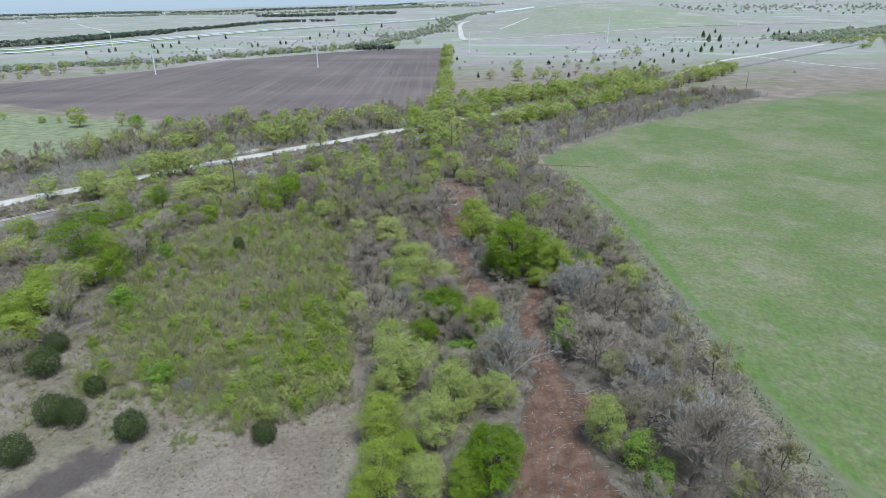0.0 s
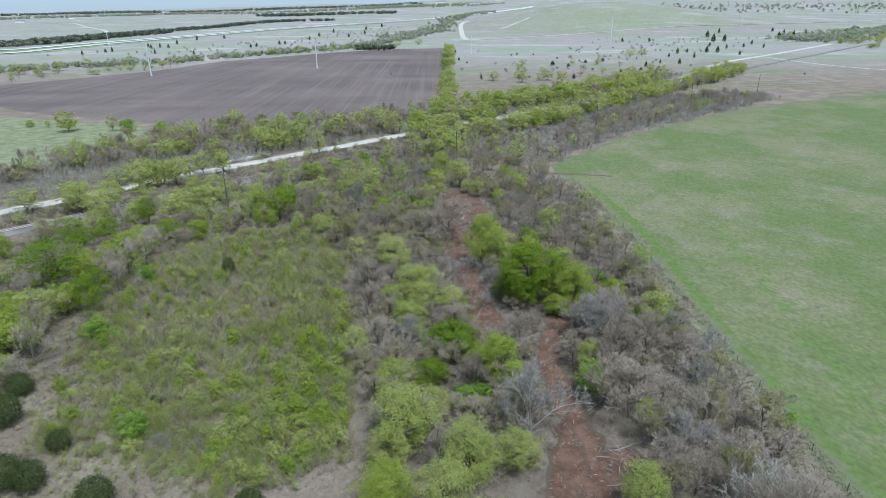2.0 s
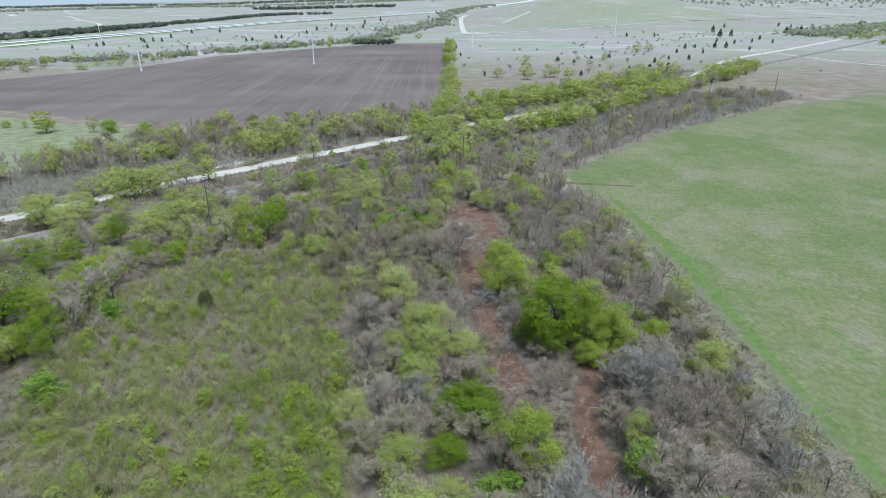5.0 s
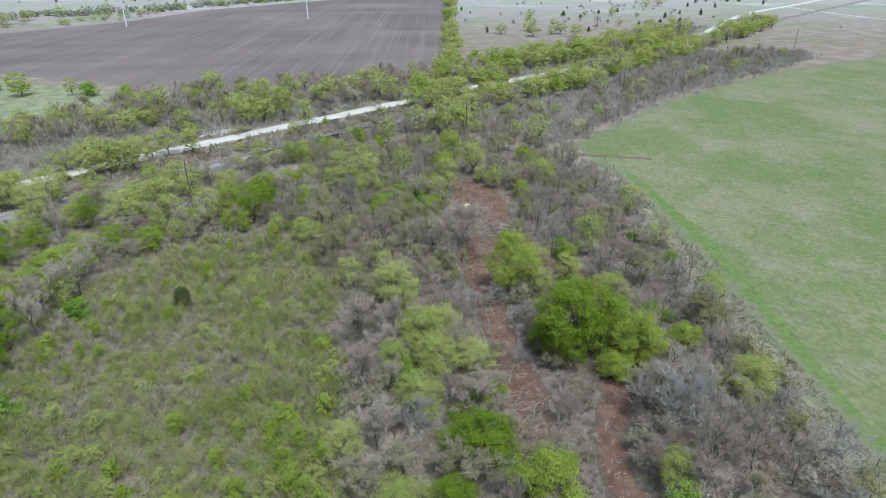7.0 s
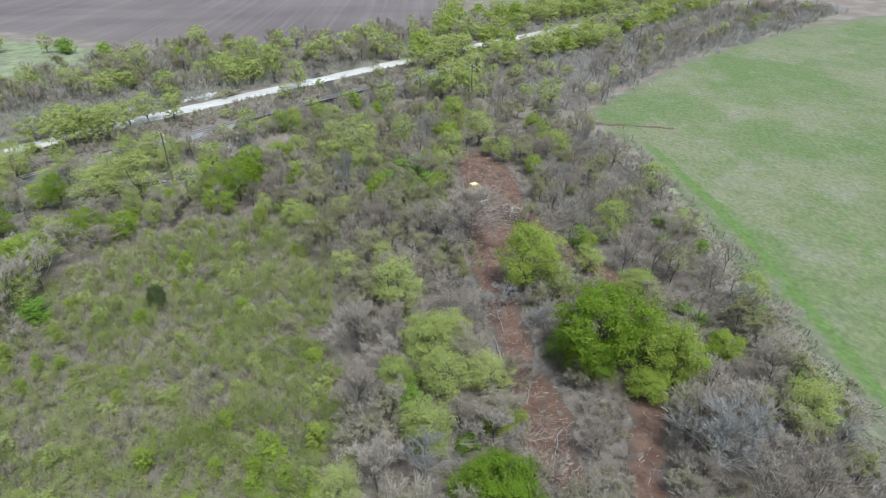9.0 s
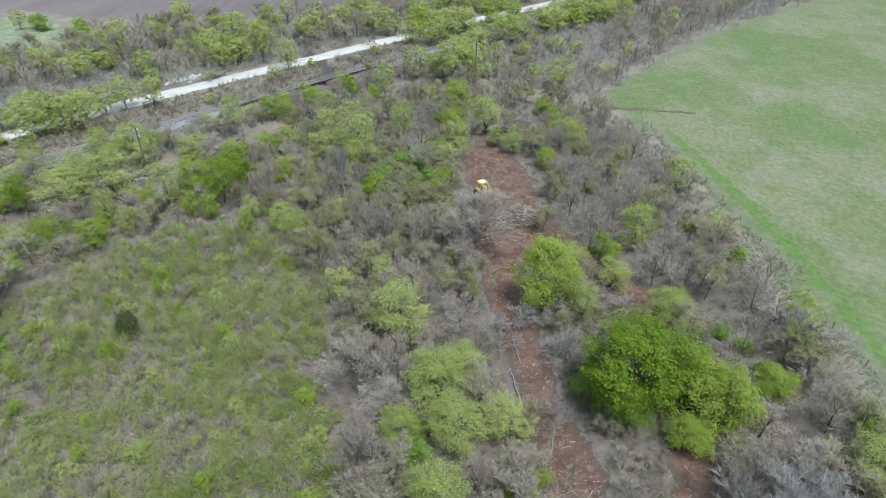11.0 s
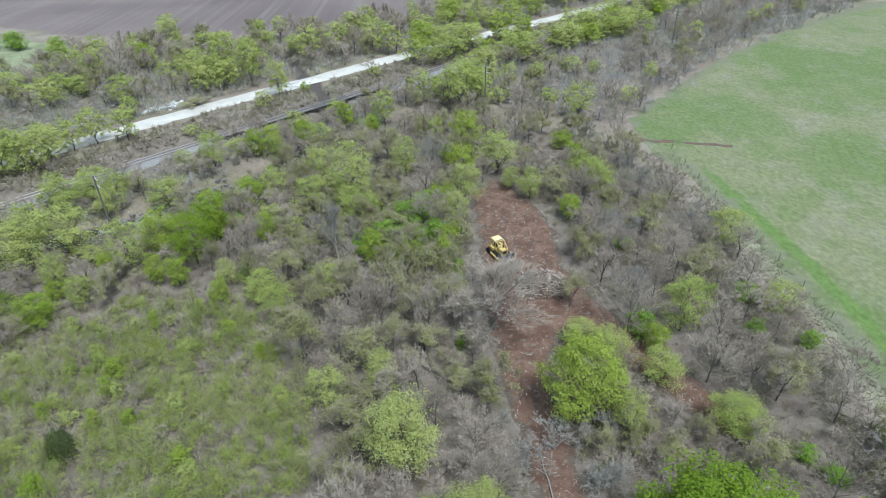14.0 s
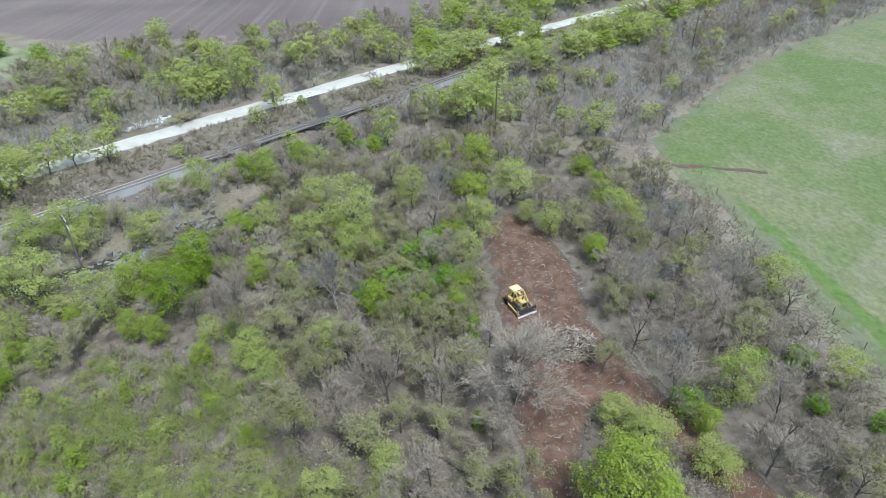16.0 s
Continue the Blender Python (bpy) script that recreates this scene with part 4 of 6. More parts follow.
def wooden(levels, H, thick, tubed):
    """Meshes for the wood: round for the first levels, slivers after."""
    out = []
    for n, (a, b) in enumerate(levels):
        if n == 0:
            r = thick * np.linspace(1, 0.45, len(a) + 1)
            out.append(tubes(a, b, r[:-1], r[1:], 5))
        elif n < tubed:
            r = thick * 0.38 * 0.5 ** (n - 1)
            out.append(tubes(a, b, np.full(len(a), r), np.full(len(a), r * 0.5), 4 if n == 1 else 3))
    return out


def joined(pieces):
    vs, fs, n = [], [], 0
    for v, f in pieces:
        vs.append(v)
        fs.append(f + n)
        n += len(v)
    return np.concatenate(vs), fs


def clothe(rng, levels, per, size, loose):
    """Leaves round the last twigs."""
    a, b = levels[-1]
    k = np.repeat(np.arange(len(a)), per)
    pos = a[k] + (b - a)[k] * rng.uniform(0.2, 1.15, len(k))[:, None] + rng.normal(0, loose, (len(k), 3)) * [1, 1, 0.8]
    mid = np.array([0, 0, pos[:, 2].mean() * 0.8])
    nor = (pos - mid) / np.linalg.norm(pos - mid, axis=1, keepdims=True) + [0, 0, 0.5]
    pos[:, 2] = np.maximum(pos[:, 2], 0.15)
    return leaves(pos, nor, size, rng)


KIND = {
    "O": ("leafy_tree", "full-leaved bright green tree with dense rounded crown", "tree", BARK),
    "G": ("leafy_tree", "spring green tree with uneven leafy crown", "tree", BARK),
    "L": ("pale_tree", "pale yellow-green tree with new open foliage", "tree", BARKB),
    "S": ("budding_tree", "brownish tree with first olive buds on thin twigs", "tree", BARKB),
    "Q": ("bush", "small fresh green rounded bush", "bush", BARK),
    "J": ("juniper", "dark evergreen juniper with dense rounded crown", "juniper", BARK),
    "B": ("bare_tree", "leafless grey-brown tree with fine twigs", "tree", BARKB),
    "W": ("bare_tree", "leafless tree with bleached pale grey limbs", "tree", BARKW),
}
SIZE = {"O": (9, 9), "G": (8, 7.2), "L": (9, 8), "S": (7.5, 7), "Q": (4, 3.6), "J": (4.5, 4.7), "B": (9, 8), "W": (9, 8.4)}
MOULD = {}


def mould(kind, variant, fine):
    """The trunk and crown meshes of one kind, made once."""
    key = (kind, variant, fine)
    if key in MOULD:
        return MOULD[key]
    rng = np.random.default_rng(101 * variant + 7 * ord(kind) + fine)
    H, W = SIZE[kind]
    R = W / 2
    if kind in "OGLQ":
        n, size = ((2400, 0.21), (7500, 0.122), (14000, 0.100), (24000, 0.100))[fine]
        if kind == "L":
            n = n * 4 // 5
        if kind == "Q":
            n, size = 2600, 0.12
        base = H * {"Q": 0.06, "L": 0.20, "G": 0.16, "O": 0.24}[kind]
        cs, rs = lumps_of(rng, H, R, {"O": (46, 80)[fine > 2], "G": 38, "L": 40, "Q": 16}[kind], base)
        crown = joined([leafy(rng, cs, rs, n, size)])
        trunk = joined([wood_to(rng, cs, H, base, H * 0.024, 4 if fine else 3, (9, 4, 2, 3)[fine])])
        cm = LEAF[kind]
    elif kind in "BWS":
        counts = ((7, 5, 5, 5), (9, 4, 4, 4, 5), (10, 5, 5, 4, 5), (12, 6, 5, 5, 7))[fine]
        lv = branching(rng, H, R, counts, 0.55)
        thick = H * (0.018 if kind != "W" else 0.020)
        pieces = wooden(lv, H, thick, (2, 2, 3, 3)[fine])
        wide = ((0.05, 0.040, 0.050), (0.030, 0.022, 0.022, 0.030), (0.022, 0.019, 0.027), (0.018, 0.012, 0.015))[fine]
        fines = [twigs(a, b, np.full(len(a), w), rng) for (a, b), w in zip(lv[-len(wide):], wide)]
        if kind == "S":
            buds = clothe(rng, lv[:-1] if fine == 2 else lv, (1, 1, 2)[fine], (0.20, 0.11, 0.085)[fine], 0.22)
            trunk, crown, cm = joined(pieces), joined(fines + [buds]), TWIG
        else:
            trunk, crown, cm = joined(pieces), joined(fines), (TWIG if kind == "B" else BARKW)
    else:
        n = (400, 4200, 4200)[fine]
        d = ball(n, rng, 0.3)
        shape = 1 + 0.13 * np.sin(d[:, 0] * 9 + variant) * np.cos(d[:, 1] * 8) + 0.08 * rng.normal(0, 1, n)
        pos = d * [R, R, H * 0.52] * (shape * rng.uniform(0.8, 1.0, n))[:, None] + [0, 0, H * 0.49]
        if fine == 0:
            pos[:, :2] *= np.clip(1.25 - 1.05 * pos[:, 2:3] / H, 0.12, 1.2)
        pos[:, 2] = np.maximum(pos[:, 2], 0.08)
        crown = joined([leaves(pos, d + [0, 0, 0.2], (0.36, 0.115, 0.115)[fine], rng)])
        trunk = joined([tubes([(0, 0, -0.2)], [(0, 0, H * 0.6)], [0.16], [0.07], 6)])
        cm = LEAF["J"]
    tm = mesh("trunk", *trunk)
    tm.materials.append(KIND[kind][3])
    xm = mesh("crown", *crown)
    xm.materials.append(cm)
    if kind == "S":
        xm.materials.append(LEAF["S"])
        n = len(xm.polygons)
        xm.polygons.foreach_set("material_index", (np.arange(n) >= n - len(buds[1])).astype(np.int32))
    MOULD[key] = (tm, xm)
    return MOULD[key]


STANDING = []


def plant(kind, rows, fine=True, group="", label="", called=""):
    """Trees of one kind at (x, y, height, width)."""
    name, usual, category, _ = KIND[kind]
    for x, y, h, w in rows:
        d = math.hypot(x, max(0.0, y - 115))
        tm, xm = mould(kind, int(RNG.integers(0, 4)), 3 if (kind == "O" and w > 9.9 or kind == "B" and w > 12) and d < 75 and fine else 2 if d < (68 if w > 9.5 or kind in "LG" and w > 6.8 else 38) and fine else 1 if d < 150 and fine else 0)
        H, W = SIZE[kind]
        tree = thing(called if called and kind not in "JQ" else name, label or usual, category, group or category + "s in the wood", (0, 0, 0))
        tree.matrix_world = pose(x, y, float(height(x, y)) - 0.08, 0, 0, RNG.uniform(0, 360)) @ Matrix.Diagonal((w / W, w / W, h / H, 1))
        part("trunk", tm, None, tree)
        part("crown", xm, None, tree)
        STANDING.append((x, y, w * 0.5))


plant("O", [(7.8, 64.7, 5.5, 5.1), (10.9, 69.0, 10.5, 10.6), (1.2, 109.3, 5.4, 6.7), (5.2, 116.8, 8.3, 10.5), (-73.7, 137.6, 9.6, 6.7), (21.2, 137.7, 8.3, 5.9), (38.9, 140.7, 5.3, 3.7), (22.5, 141.5, 14.5, 14.5), (18.2, 142.2, 6.4, 6.6), (-89.2, 150.9, 12.9, 16.7), (-95.8, 176.6, 6.5, 8.4), (-92.0, 183.5, 6.8, 7.3), (-47.3, 200.8, 10.6, 9.8), (-46.0, 208.1, 7.5, 5.2), (-107.0, 330.3, 7.0, 7.0)])
plant("L", [(43.7, 66.3, 6.3, 4.5), (1.9, 68.9, 5.9, 7.6), (3.5, 77.5, 10.4, 8.3), (6.2, 84.6, 11.5, 8.0), (8.5, 85.7, 7.9, 6.3), (13.6, 87.7, 6.9, 6.9), (-5.0, 89.9, 5.9, 7.6), (-3.1, 92.1, 11.7, 11.4), (35.3, 97.1, 4.8, 4.6), (-5.4, 108.3, 6.0, 7.7), (29.5, 111.6, 7.3, 5.1), (-12.9, 116.6, 8.4, 5.8), (-81.3, 131.9, 9.2, 10.4), (-0.8, 135.9, 8.0, 8.2), (-3.2, 143.0, 8.5, 8.9), (-105.8, 153.0, 8.0, 10.3), (-8.3, 155.4, 11.0, 9.5), (33.6, 159.1, 5.7, 7.4), (20.1, 159.6, 7.4, 5.2), (-74.4, 160.3, 7.3, 8.5), (26.9, 168.5, 5.5, 6.6), (20.6, 172.9, 6.1, 7.8)])
plant("L", [(17.4, 176.5, 4.7, 6.1), (33.5, 178.9, 10.4, 7.3), (-28.2, 182.9, 7.6, 5.3), (-62.2, 188.8, 6.1, 4.8), (-68.7, 193.7, 7.3, 5.0), (-39.8, 194.1, 5.3, 4.3), (-58.5, 199.3, 10.7, 7.4), (-66.3, 200.9, 4.3, 5.4), (-30.2, 206.7, 6.1, 4.3), (0.4, 211.9, 7.8, 5.4), (-16.2, 215.1, 5.8, 4.1), (-28.7, 218.6, 8.3, 8.8), (2.8, 218.8, 10.4, 7.2), (-71.2, 219.8, 7.0, 6.3), (-75.0, 223.4, 9.0, 9.0), (-80.0, 218.4, 10.0, 9.0), (-22.5, 221.6, 5.0, 6.4), (16.5, 222.4, 7.4, 5.9), (-37.5, 223.2, 8.0, 6.4), (-21.2, 223.6, 13.7, 11.6), (-61.1, 224.7, 7.1, 9.2), (13.1, 227.6, 5.1, 5.6), (-29.4, 233.0, 8.3, 8.6)])
plant("L", [(-10.1, 234.4, 9.9, 6.9), (10.4, 235.7, 10.3, 10.5), (-55.0, 239.1, 10.2, 7.1), (-97.9, 247.5, 9.0, 9.2), (-103.3, 243.0, 10.0, 9.2), (-95.8, 241.5, 11.0, 9.2), (-111.9, 247.2, 9.1, 10.7), (-52.0, 247.4, 4.9, 6.3), (-31.9, 251.0, 7.2, 5.8), (-95.0, 253.1, 8.8, 7.8), (-103.1, 254.3, 7.0, 7.8), (-3.2, 254.5, 6.6, 5.3), (-83.6, 259.0, 8.9, 8.6), (-90.8, 257.0, 9.8, 8.6), (-16.9, 266.4, 10.1, 7.0), (36.3, 269.1, 10.5, 9.3), (3.8, 276.5, 15.0, 12.5), (-89.6, 275.3, 6.6, 6.6), (-7.1, 281.7, 10.9, 7.6), (-50.8, 291.5, 11.4, 7.9), (19.3, 292.5, 9.2, 6.4), (-118.5, 294.5, 7.9, 8.1), (13.5, 299.7, 12.4, 9.9), (-69.5, 300.8, 9.9, 11.6), (-62.1, 304.0, 14.1, 9.8)])
plant("L", [(-78.4, 303.0, 9.0, 8.7), (-80.2, 309.0, 10.0, 8.7), (-70.9, 309.0, 16.2, 11.9), (-92.1, 311.1, 6.3, 7.0), (-85.4, 317.9, 8.5, 10.8), (-47.7, 330.0, 12.0, 11.1), (-70.8, 332.9, 7.5, 10.5), (-71.9, 334.7, 7.5, 10.5), (-19.8, 336.0, 11.8, 10.2), (-38.6, 336.2, 12.0, 12.5), (-50.6, 338.0, 7.5, 10.5), (-26.3, 342.1, 12.0, 12.5), (-87.9, 342.5, 7.5, 10.5), (-89.2, 344.8, 7.5, 10.5), (-111.5, 367.5, 7.5, 10.5), (-115.4, 376.6, 7.5, 10.5)])
plant("G", [(-6.1, 65.7, 5.5, 4.4), (7.6, 67.3, 8.0, 5.6), (-4.0, 68.6, 9.7, 6.8), (-0.5, 73.2, 7.0, 5.6), (-4.6, 79.3, 8.7, 7.6), (-2.0, 94.7, 5.6, 5.9), (12.8, 108.2, 10.7, 9.3), (-78.4, 109.8, 7.7, 8.9), (-80.1, 120.3, 9.2, 11.9), (-87.2, 121.7, 7.2, 7.9), (-87.9, 133.6, 8.2, 7.9), (-84.9, 128.6, 9.1, 7.9), (28.4, 135.1, 4.8, 6.2), (32.6, 137.3, 10.9, 7.6), (-79.2, 138.6, 7.2, 8.1), (30.4, 140.2, 10.0, 10.7), (42.9, 143.3, 4.9, 5.3), (-81.6, 151.9, 8.9, 6.2), (14.0, 162.0, 14.0, 10.0), (-80.1, 160.7, 8.4, 8.2), (-78.5, 166.3, 9.4, 8.2), (28.4, 174.3, 5.6, 3.9), (-39.6, 189.0, 4.7, 3.3), (-67.6, 190.4, 3.9, 3.7)])
plant("G", [(-48.1, 193.9, 6.1, 4.2), (-52.3, 194.9, 6.1, 4.3), (-61.3, 196.6, 5.6, 3.9), (-14.9, 198.5, 7.6, 5.3), (-54.0, 204.0, 9.9, 6.9), (-35.9, 207.1, 6.8, 4.7), (-46.1, 209.4, 10.3, 7.6), (23.2, 213.3, 5.4, 5.0), (-42.3, 222.4, 6.2, 7.5), (2.3, 236.0, 6.7, 8.2), (28.4, 236.6, 6.8, 4.7), (-47.3, 247.2, 7.2, 5.0), (28.1, 248.3, 4.5, 5.8), (4.3, 248.6, 9.9, 7.6), (-44.3, 251.9, 6.3, 5.8), (-37.0, 256.8, 8.3, 6.6), (-20.4, 260.8, 5.5, 3.8), (-27.2, 263.7, 8.0, 5.5), (-2.5, 288.4, 6.8, 4.7), (-102.6, 322.8, 9.1, 6.3), (-7.5, 337.9, 11.0, 12.5), (-198.7, 353.4, 11.0, 12.5)])
plant("W", [(41.6, 74.2, 10.5, 12.5), (37.7, 88.0, 8.7, 7.9), (-38.6, 91.2, 4.7, 4.2), (16.6, 94.0, 13.3, 10.6), (-3.4, 121.7, 7.2, 6.5), (32.4, 122.1, 10.4, 9.5), (36.4, 123.8, 8.8, 8.0), (15.9, 151.0, 5.3, 4.8), (6.4, 153.5, 5.7, 5.2), (4.3, 160.6, 3.3, 3.0), (27.6, 184.4, 8.3, 7.6), (-21.5, 200.7, 12.1, 8.4), (-4.7, 234.6, 9.6, 6.9)])
plant("B", [(46.2, 64.6, 9.0, 7.8), (38.7, 69.7, 14.6, 12.8), (43.9, 70.9, 9.3, 8.0), (39.3, 78.4, 8.6, 7.4), (42.4, 91.2, 10.5, 9.2), (32.9, 98.9, 10.5, 10.0), (-74.6, 100.8, 8.8, 7.6), (-72.4, 110.5, 6.8, 6.1), (45.1, 112.2, 8.9, 7.7), (34.2, 113.9, 10.5, 9.4), (40.5, 114.2, 10.5, 9.3), (-73.5, 117.3, 9.5, 8.3), (-9.1, 119.9, 8.3, 7.2), (39.0, 125.6, 10.5, 9.1), (-12.1, 131.2, 9.1, 8.0), (46.1, 136.5, 8.2, 7.1), (-13.6, 145.0, 9.7, 8.4), (-72.4, 147.9, 8.7, 8.6), (-79.3, 154.1, 8.9, 7.7), (-74.0, 156.8, 10.5, 11.0), (46.9, 160.2, 8.2, 7.1)])
plant("B", [(-71.9, 162.4, 10.5, 10.4), (38.4, 166.2, 9.0, 7.8), (33.6, 168.0, 8.8, 7.7), (36.4, 171.3, 8.6, 7.5), (44.6, 172.9, 6.9, 6.0), (38.2, 176.0, 9.2, 6.4), (-5.0, 179.1, 9.4, 6.5), (25.5, 179.1, 10.5, 7.3), (5.1, 179.9, 12.0, 14.5), (0.1, 180.0, 8.5, 5.9), (-12.2, 180.6, 10.3, 8.9), (-15.9, 185.5, 7.8, 6.8), (-5.7, 186.1, 6.5, 5.6), (23.5, 189.5, 9.1, 7.3), (31.2, 189.8, 7.5, 7.4), (36.8, 191.6, 7.9, 6.9), (-63.0, 192.4, 7.6, 6.6), (-25.2, 194.3, 7.1, 6.1), (31.5, 195.8, 8.0, 7.0), (-18.7, 196.7, 7.1, 6.2), (27.5, 196.9, 8.5, 7.4), (-36.7, 197.9, 11.2, 7.8)])
plant("B", [(-31.6, 200.0, 6.3, 8.1), (-38.7, 203.5, 6.7, 5.9), (26.9, 210.9, 7.1, 6.1), (7.1, 230.6, 6.6, 5.7), (17.3, 255.4, 8.6, 7.5), (-51.9, 296.5, 10.0, 8.7), (-103.3, 304.3, 10.5, 10.2), (-113.0, 307.7, 10.5, 10.4), (-109.8, 317.6, 10.5, 11.0), (-32.1, 334.3, 10.5, 11.0), (-17.1, 339.9, 10.5, 11.0), (-37.7, 339.9, 10.5, 11.0)])
plant("S", [(34.3, 92.3, 7.8, 7.1), (9.3, 138.4, 5.2, 4.7), (47.2, 149.5, 7.4, 6.7), (41.4, 164.2, 7.9, 7.2), (-22.7, 172.9, 10.7, 7.4), (-21.7, 183.1, 8.7, 6.1), (-11.1, 184.7, 9.9, 6.9), (17.8, 185.3, 6.8, 4.7), (-18.4, 187.3, 8.9, 7.1), (-27.9, 189.5, 4.2, 4.9), (-1.5, 192.9, 7.3, 5.0), (42.1, 193.4, 6.0, 7.7), (-12.9, 193.9, 7.3, 5.1), (-9.5, 195.5, 8.6, 6.0), (35.1, 197.3, 4.7, 4.4), (25.5, 199.7, 5.3, 5.0), (-7.8, 200.8, 7.6, 5.4), (-2.6, 210.3, 6.7, 5.4), (30.7, 216.5, 5.2, 4.1), (-14.8, 240.2, 9.6, 8.4)])
plant("Q", [(33.8, 68.1, 6.0, 4.2), (32.4, 73.5, 6.4, 4.4), (57.3, 95.8, 3.1, 2.7), (-44.9, 95.9, 5.0, 5.0), (8.2, 102.6, 4.5, 5.8), (28.5, 106.6, 6.1, 4.9), (-66.4, 126.5, 5.0, 6.0), (-5.6, 132.9, 4.8, 3.3), (51.6, 136.1, 3.9, 3.4), (-5.6, 137.7, 3.5, 3.0), (-0.1, 176.2, 3.1, 2.2), (44.6, 177.7, 2.9, 3.0), (27.2, 177.7, 5.1, 3.6), (46.8, 186.5, 3.1, 4.0), (0.0, 191.3, 3.0, 2.1), (-13.1, 204.6, 5.5, 5.1), (-1.8, 206.3, 4.0, 4.8), (-10.5, 213.0, 5.0, 5.5), (-6.5, 217.5, 4.4, 5.7), (-19.8, 264.3, 4.3, 3.7), (-140.8, 338.9, 8.0, 5.6), (-145.3, 345.1, 5.0, 6.0)])
plant("Q", [(-164.4, 352.0, 7.5, 7.0), (-168.8, 356.3, 5.0, 6.0)])
plant("L", [(-105.9, 206.8, 9.0, 11.1), (-107.0, 214.3, 10.0, 11.1), (-114.4, 209.8, 11.0, 11.1), (-102.3, 200.4, 8.1, 7.3), (-116.7, 240.6, 7.6, 9.0), (-104.8, 235.0, 9.0, 8.9), (-99.1, 238.9, 10.0, 8.9), (-106.0, 241.0, 11.0, 8.9), (-94.3, 215.0, 7.3, 7.9), (-174.5, 353.9, 8.6, 6.9), (-139.4, 333.6, 8.7, 6.4), (-75.1, 296.1, 9.0, 8.8), (-75.0, 302.1, 10.0, 8.8), (-81.5, 299.2, 11.0, 8.8), (-117.1, 283.9, 9.2, 10.8), (-133.0, 211.6, 8.4, 10.9), (-122.2, 216.6, 8.9, 8.7), (-115.4, 214.0, 9.9, 8.7), (-125.2, 180.4, 5.3, 6.9), (-80.0, 206.1, 9.0, 11.6), (-78.8, 198.3, 10.0, 11.6), (-71.0, 203.1, 11.0, 11.6), (-10.4, 323.2, 9.0, 9.1), (-3.0, 321.2, 10.0, 9.1), (1.2, 283.7, 9.0, 10.2), (9.0, 280.8, 10.0, 10.2), (8.1, 287.7, 11.0, 10.2), (5.9, 344.6, 9.0, 13.7), (-2.9, 338.6, 10.0, 13.7), (7.8, 335.4, 11.0, 13.7), (29.8, 319.0, 9.0, 9.8), (28.7, 325.6, 10.0, 9.8), (22.2, 321.6, 11.0, 9.8), (48.5, 340.1, 9.0, 10.3), (40.1, 338.7, 10.0, 10.3), (45.8, 333.4, 11.0, 10.3), (64.5, 350.6, 9.0, 9.9), (62.2, 357.1, 10.0, 9.9), (56.5, 352.2, 11.0, 9.9), (70.7, 350.8, 9.0, 10.8), (79.1, 353.4, 10.0, 10.8), (72.2, 358.1, 11.0, 10.8)])
plant("G", [(-78.7, 170.9, 7.6, 9.8), (-84.4, 158.1, 5.8, 6.7), (-66.5, 183.4, 6.2, 7.3), (55.1, 343.7, 8.5, 10.9)])
plant("O", [(-75.1, 144.5, 8.0, 7.0), (-74.2, 183.3, 7.0, 8.0)])
plant("Q", [(-68.3, 154.4, 4.2, 5.5)])
plant("S", [(-75.0, 284.4, 2.6, 8.0)], True, "", "low rounded grey-green shrub beside the gravel road", "roadside_bush")
plant("J", [(-58.7, 76.7, 4.8, 5.1), (-23.0, 81.0, 3.8, 4.0), (-43.9, 82.0, 4.8, 5.1), (-55.0, 85.5, 4.6, 4.8), (-58.4, 85.9, 5.1, 5.3), (-55.4, 93.5, 3.5, 3.7), (-68.2, 100.2, 5.5, 6.0), (-45.5, 104.5, 2.3, 2.4), (-70.7, 108.4, 4.3, 4.5), (-49.5, 157.4, 5.0, 3.2)])


def fill(kinds, zone, count, gap, seed, tall, wide, group, fine=True, called=""):
    """More trees over a stretch of the plan, clear of those that stand already."""
    rng = np.random.default_rng(seed)
    p = np.asarray(zone, float)
    lo, hi = p.min(0), p.max(0)
    letters = [k for k, n in kinds for _ in range(n)]
    made, tries = 0, 0
    while made < count and tries < count * 40:
        tries += 1
        x, y = rng.uniform(lo, hi)
        X, Y = np.array([x]), np.array([y])
        if signed(X, Y, zone)[0] < 0.5 or away(X, Y, ROAD)[0] < 6.5 or away(X, Y, RAIL)[0] < 5.5 or away(X, Y, CREEK)[0] < 3.0:
            continue
        if signed(X, Y, CLEAR_A)[0] > -2.5 or signed(X, Y, CLEAR_B)[0] > -2.0:
            continue
        w = rng.uniform(*wide)
        if min(math.hypot(x - a, y - b) for a, b in ((-66.3, 210.0), (-63.0, 204.0), (11.0, 275.5), (14.0, 269.0))) < 5.5:
            continue
        if any((x - a) ** 2 + (y - b) ** 2 < (gap * (w * 0.5 + r)) ** 2 for a, b, r in STANDING):
            continue
        k = letters[rng.integers(len(letters))]
        s = 0.62 if k in "QJ" else 1.0
        plant(k, [(x, y, rng.uniform(*tall) * s, w * s)], fine, group, "", called)
        made += 1


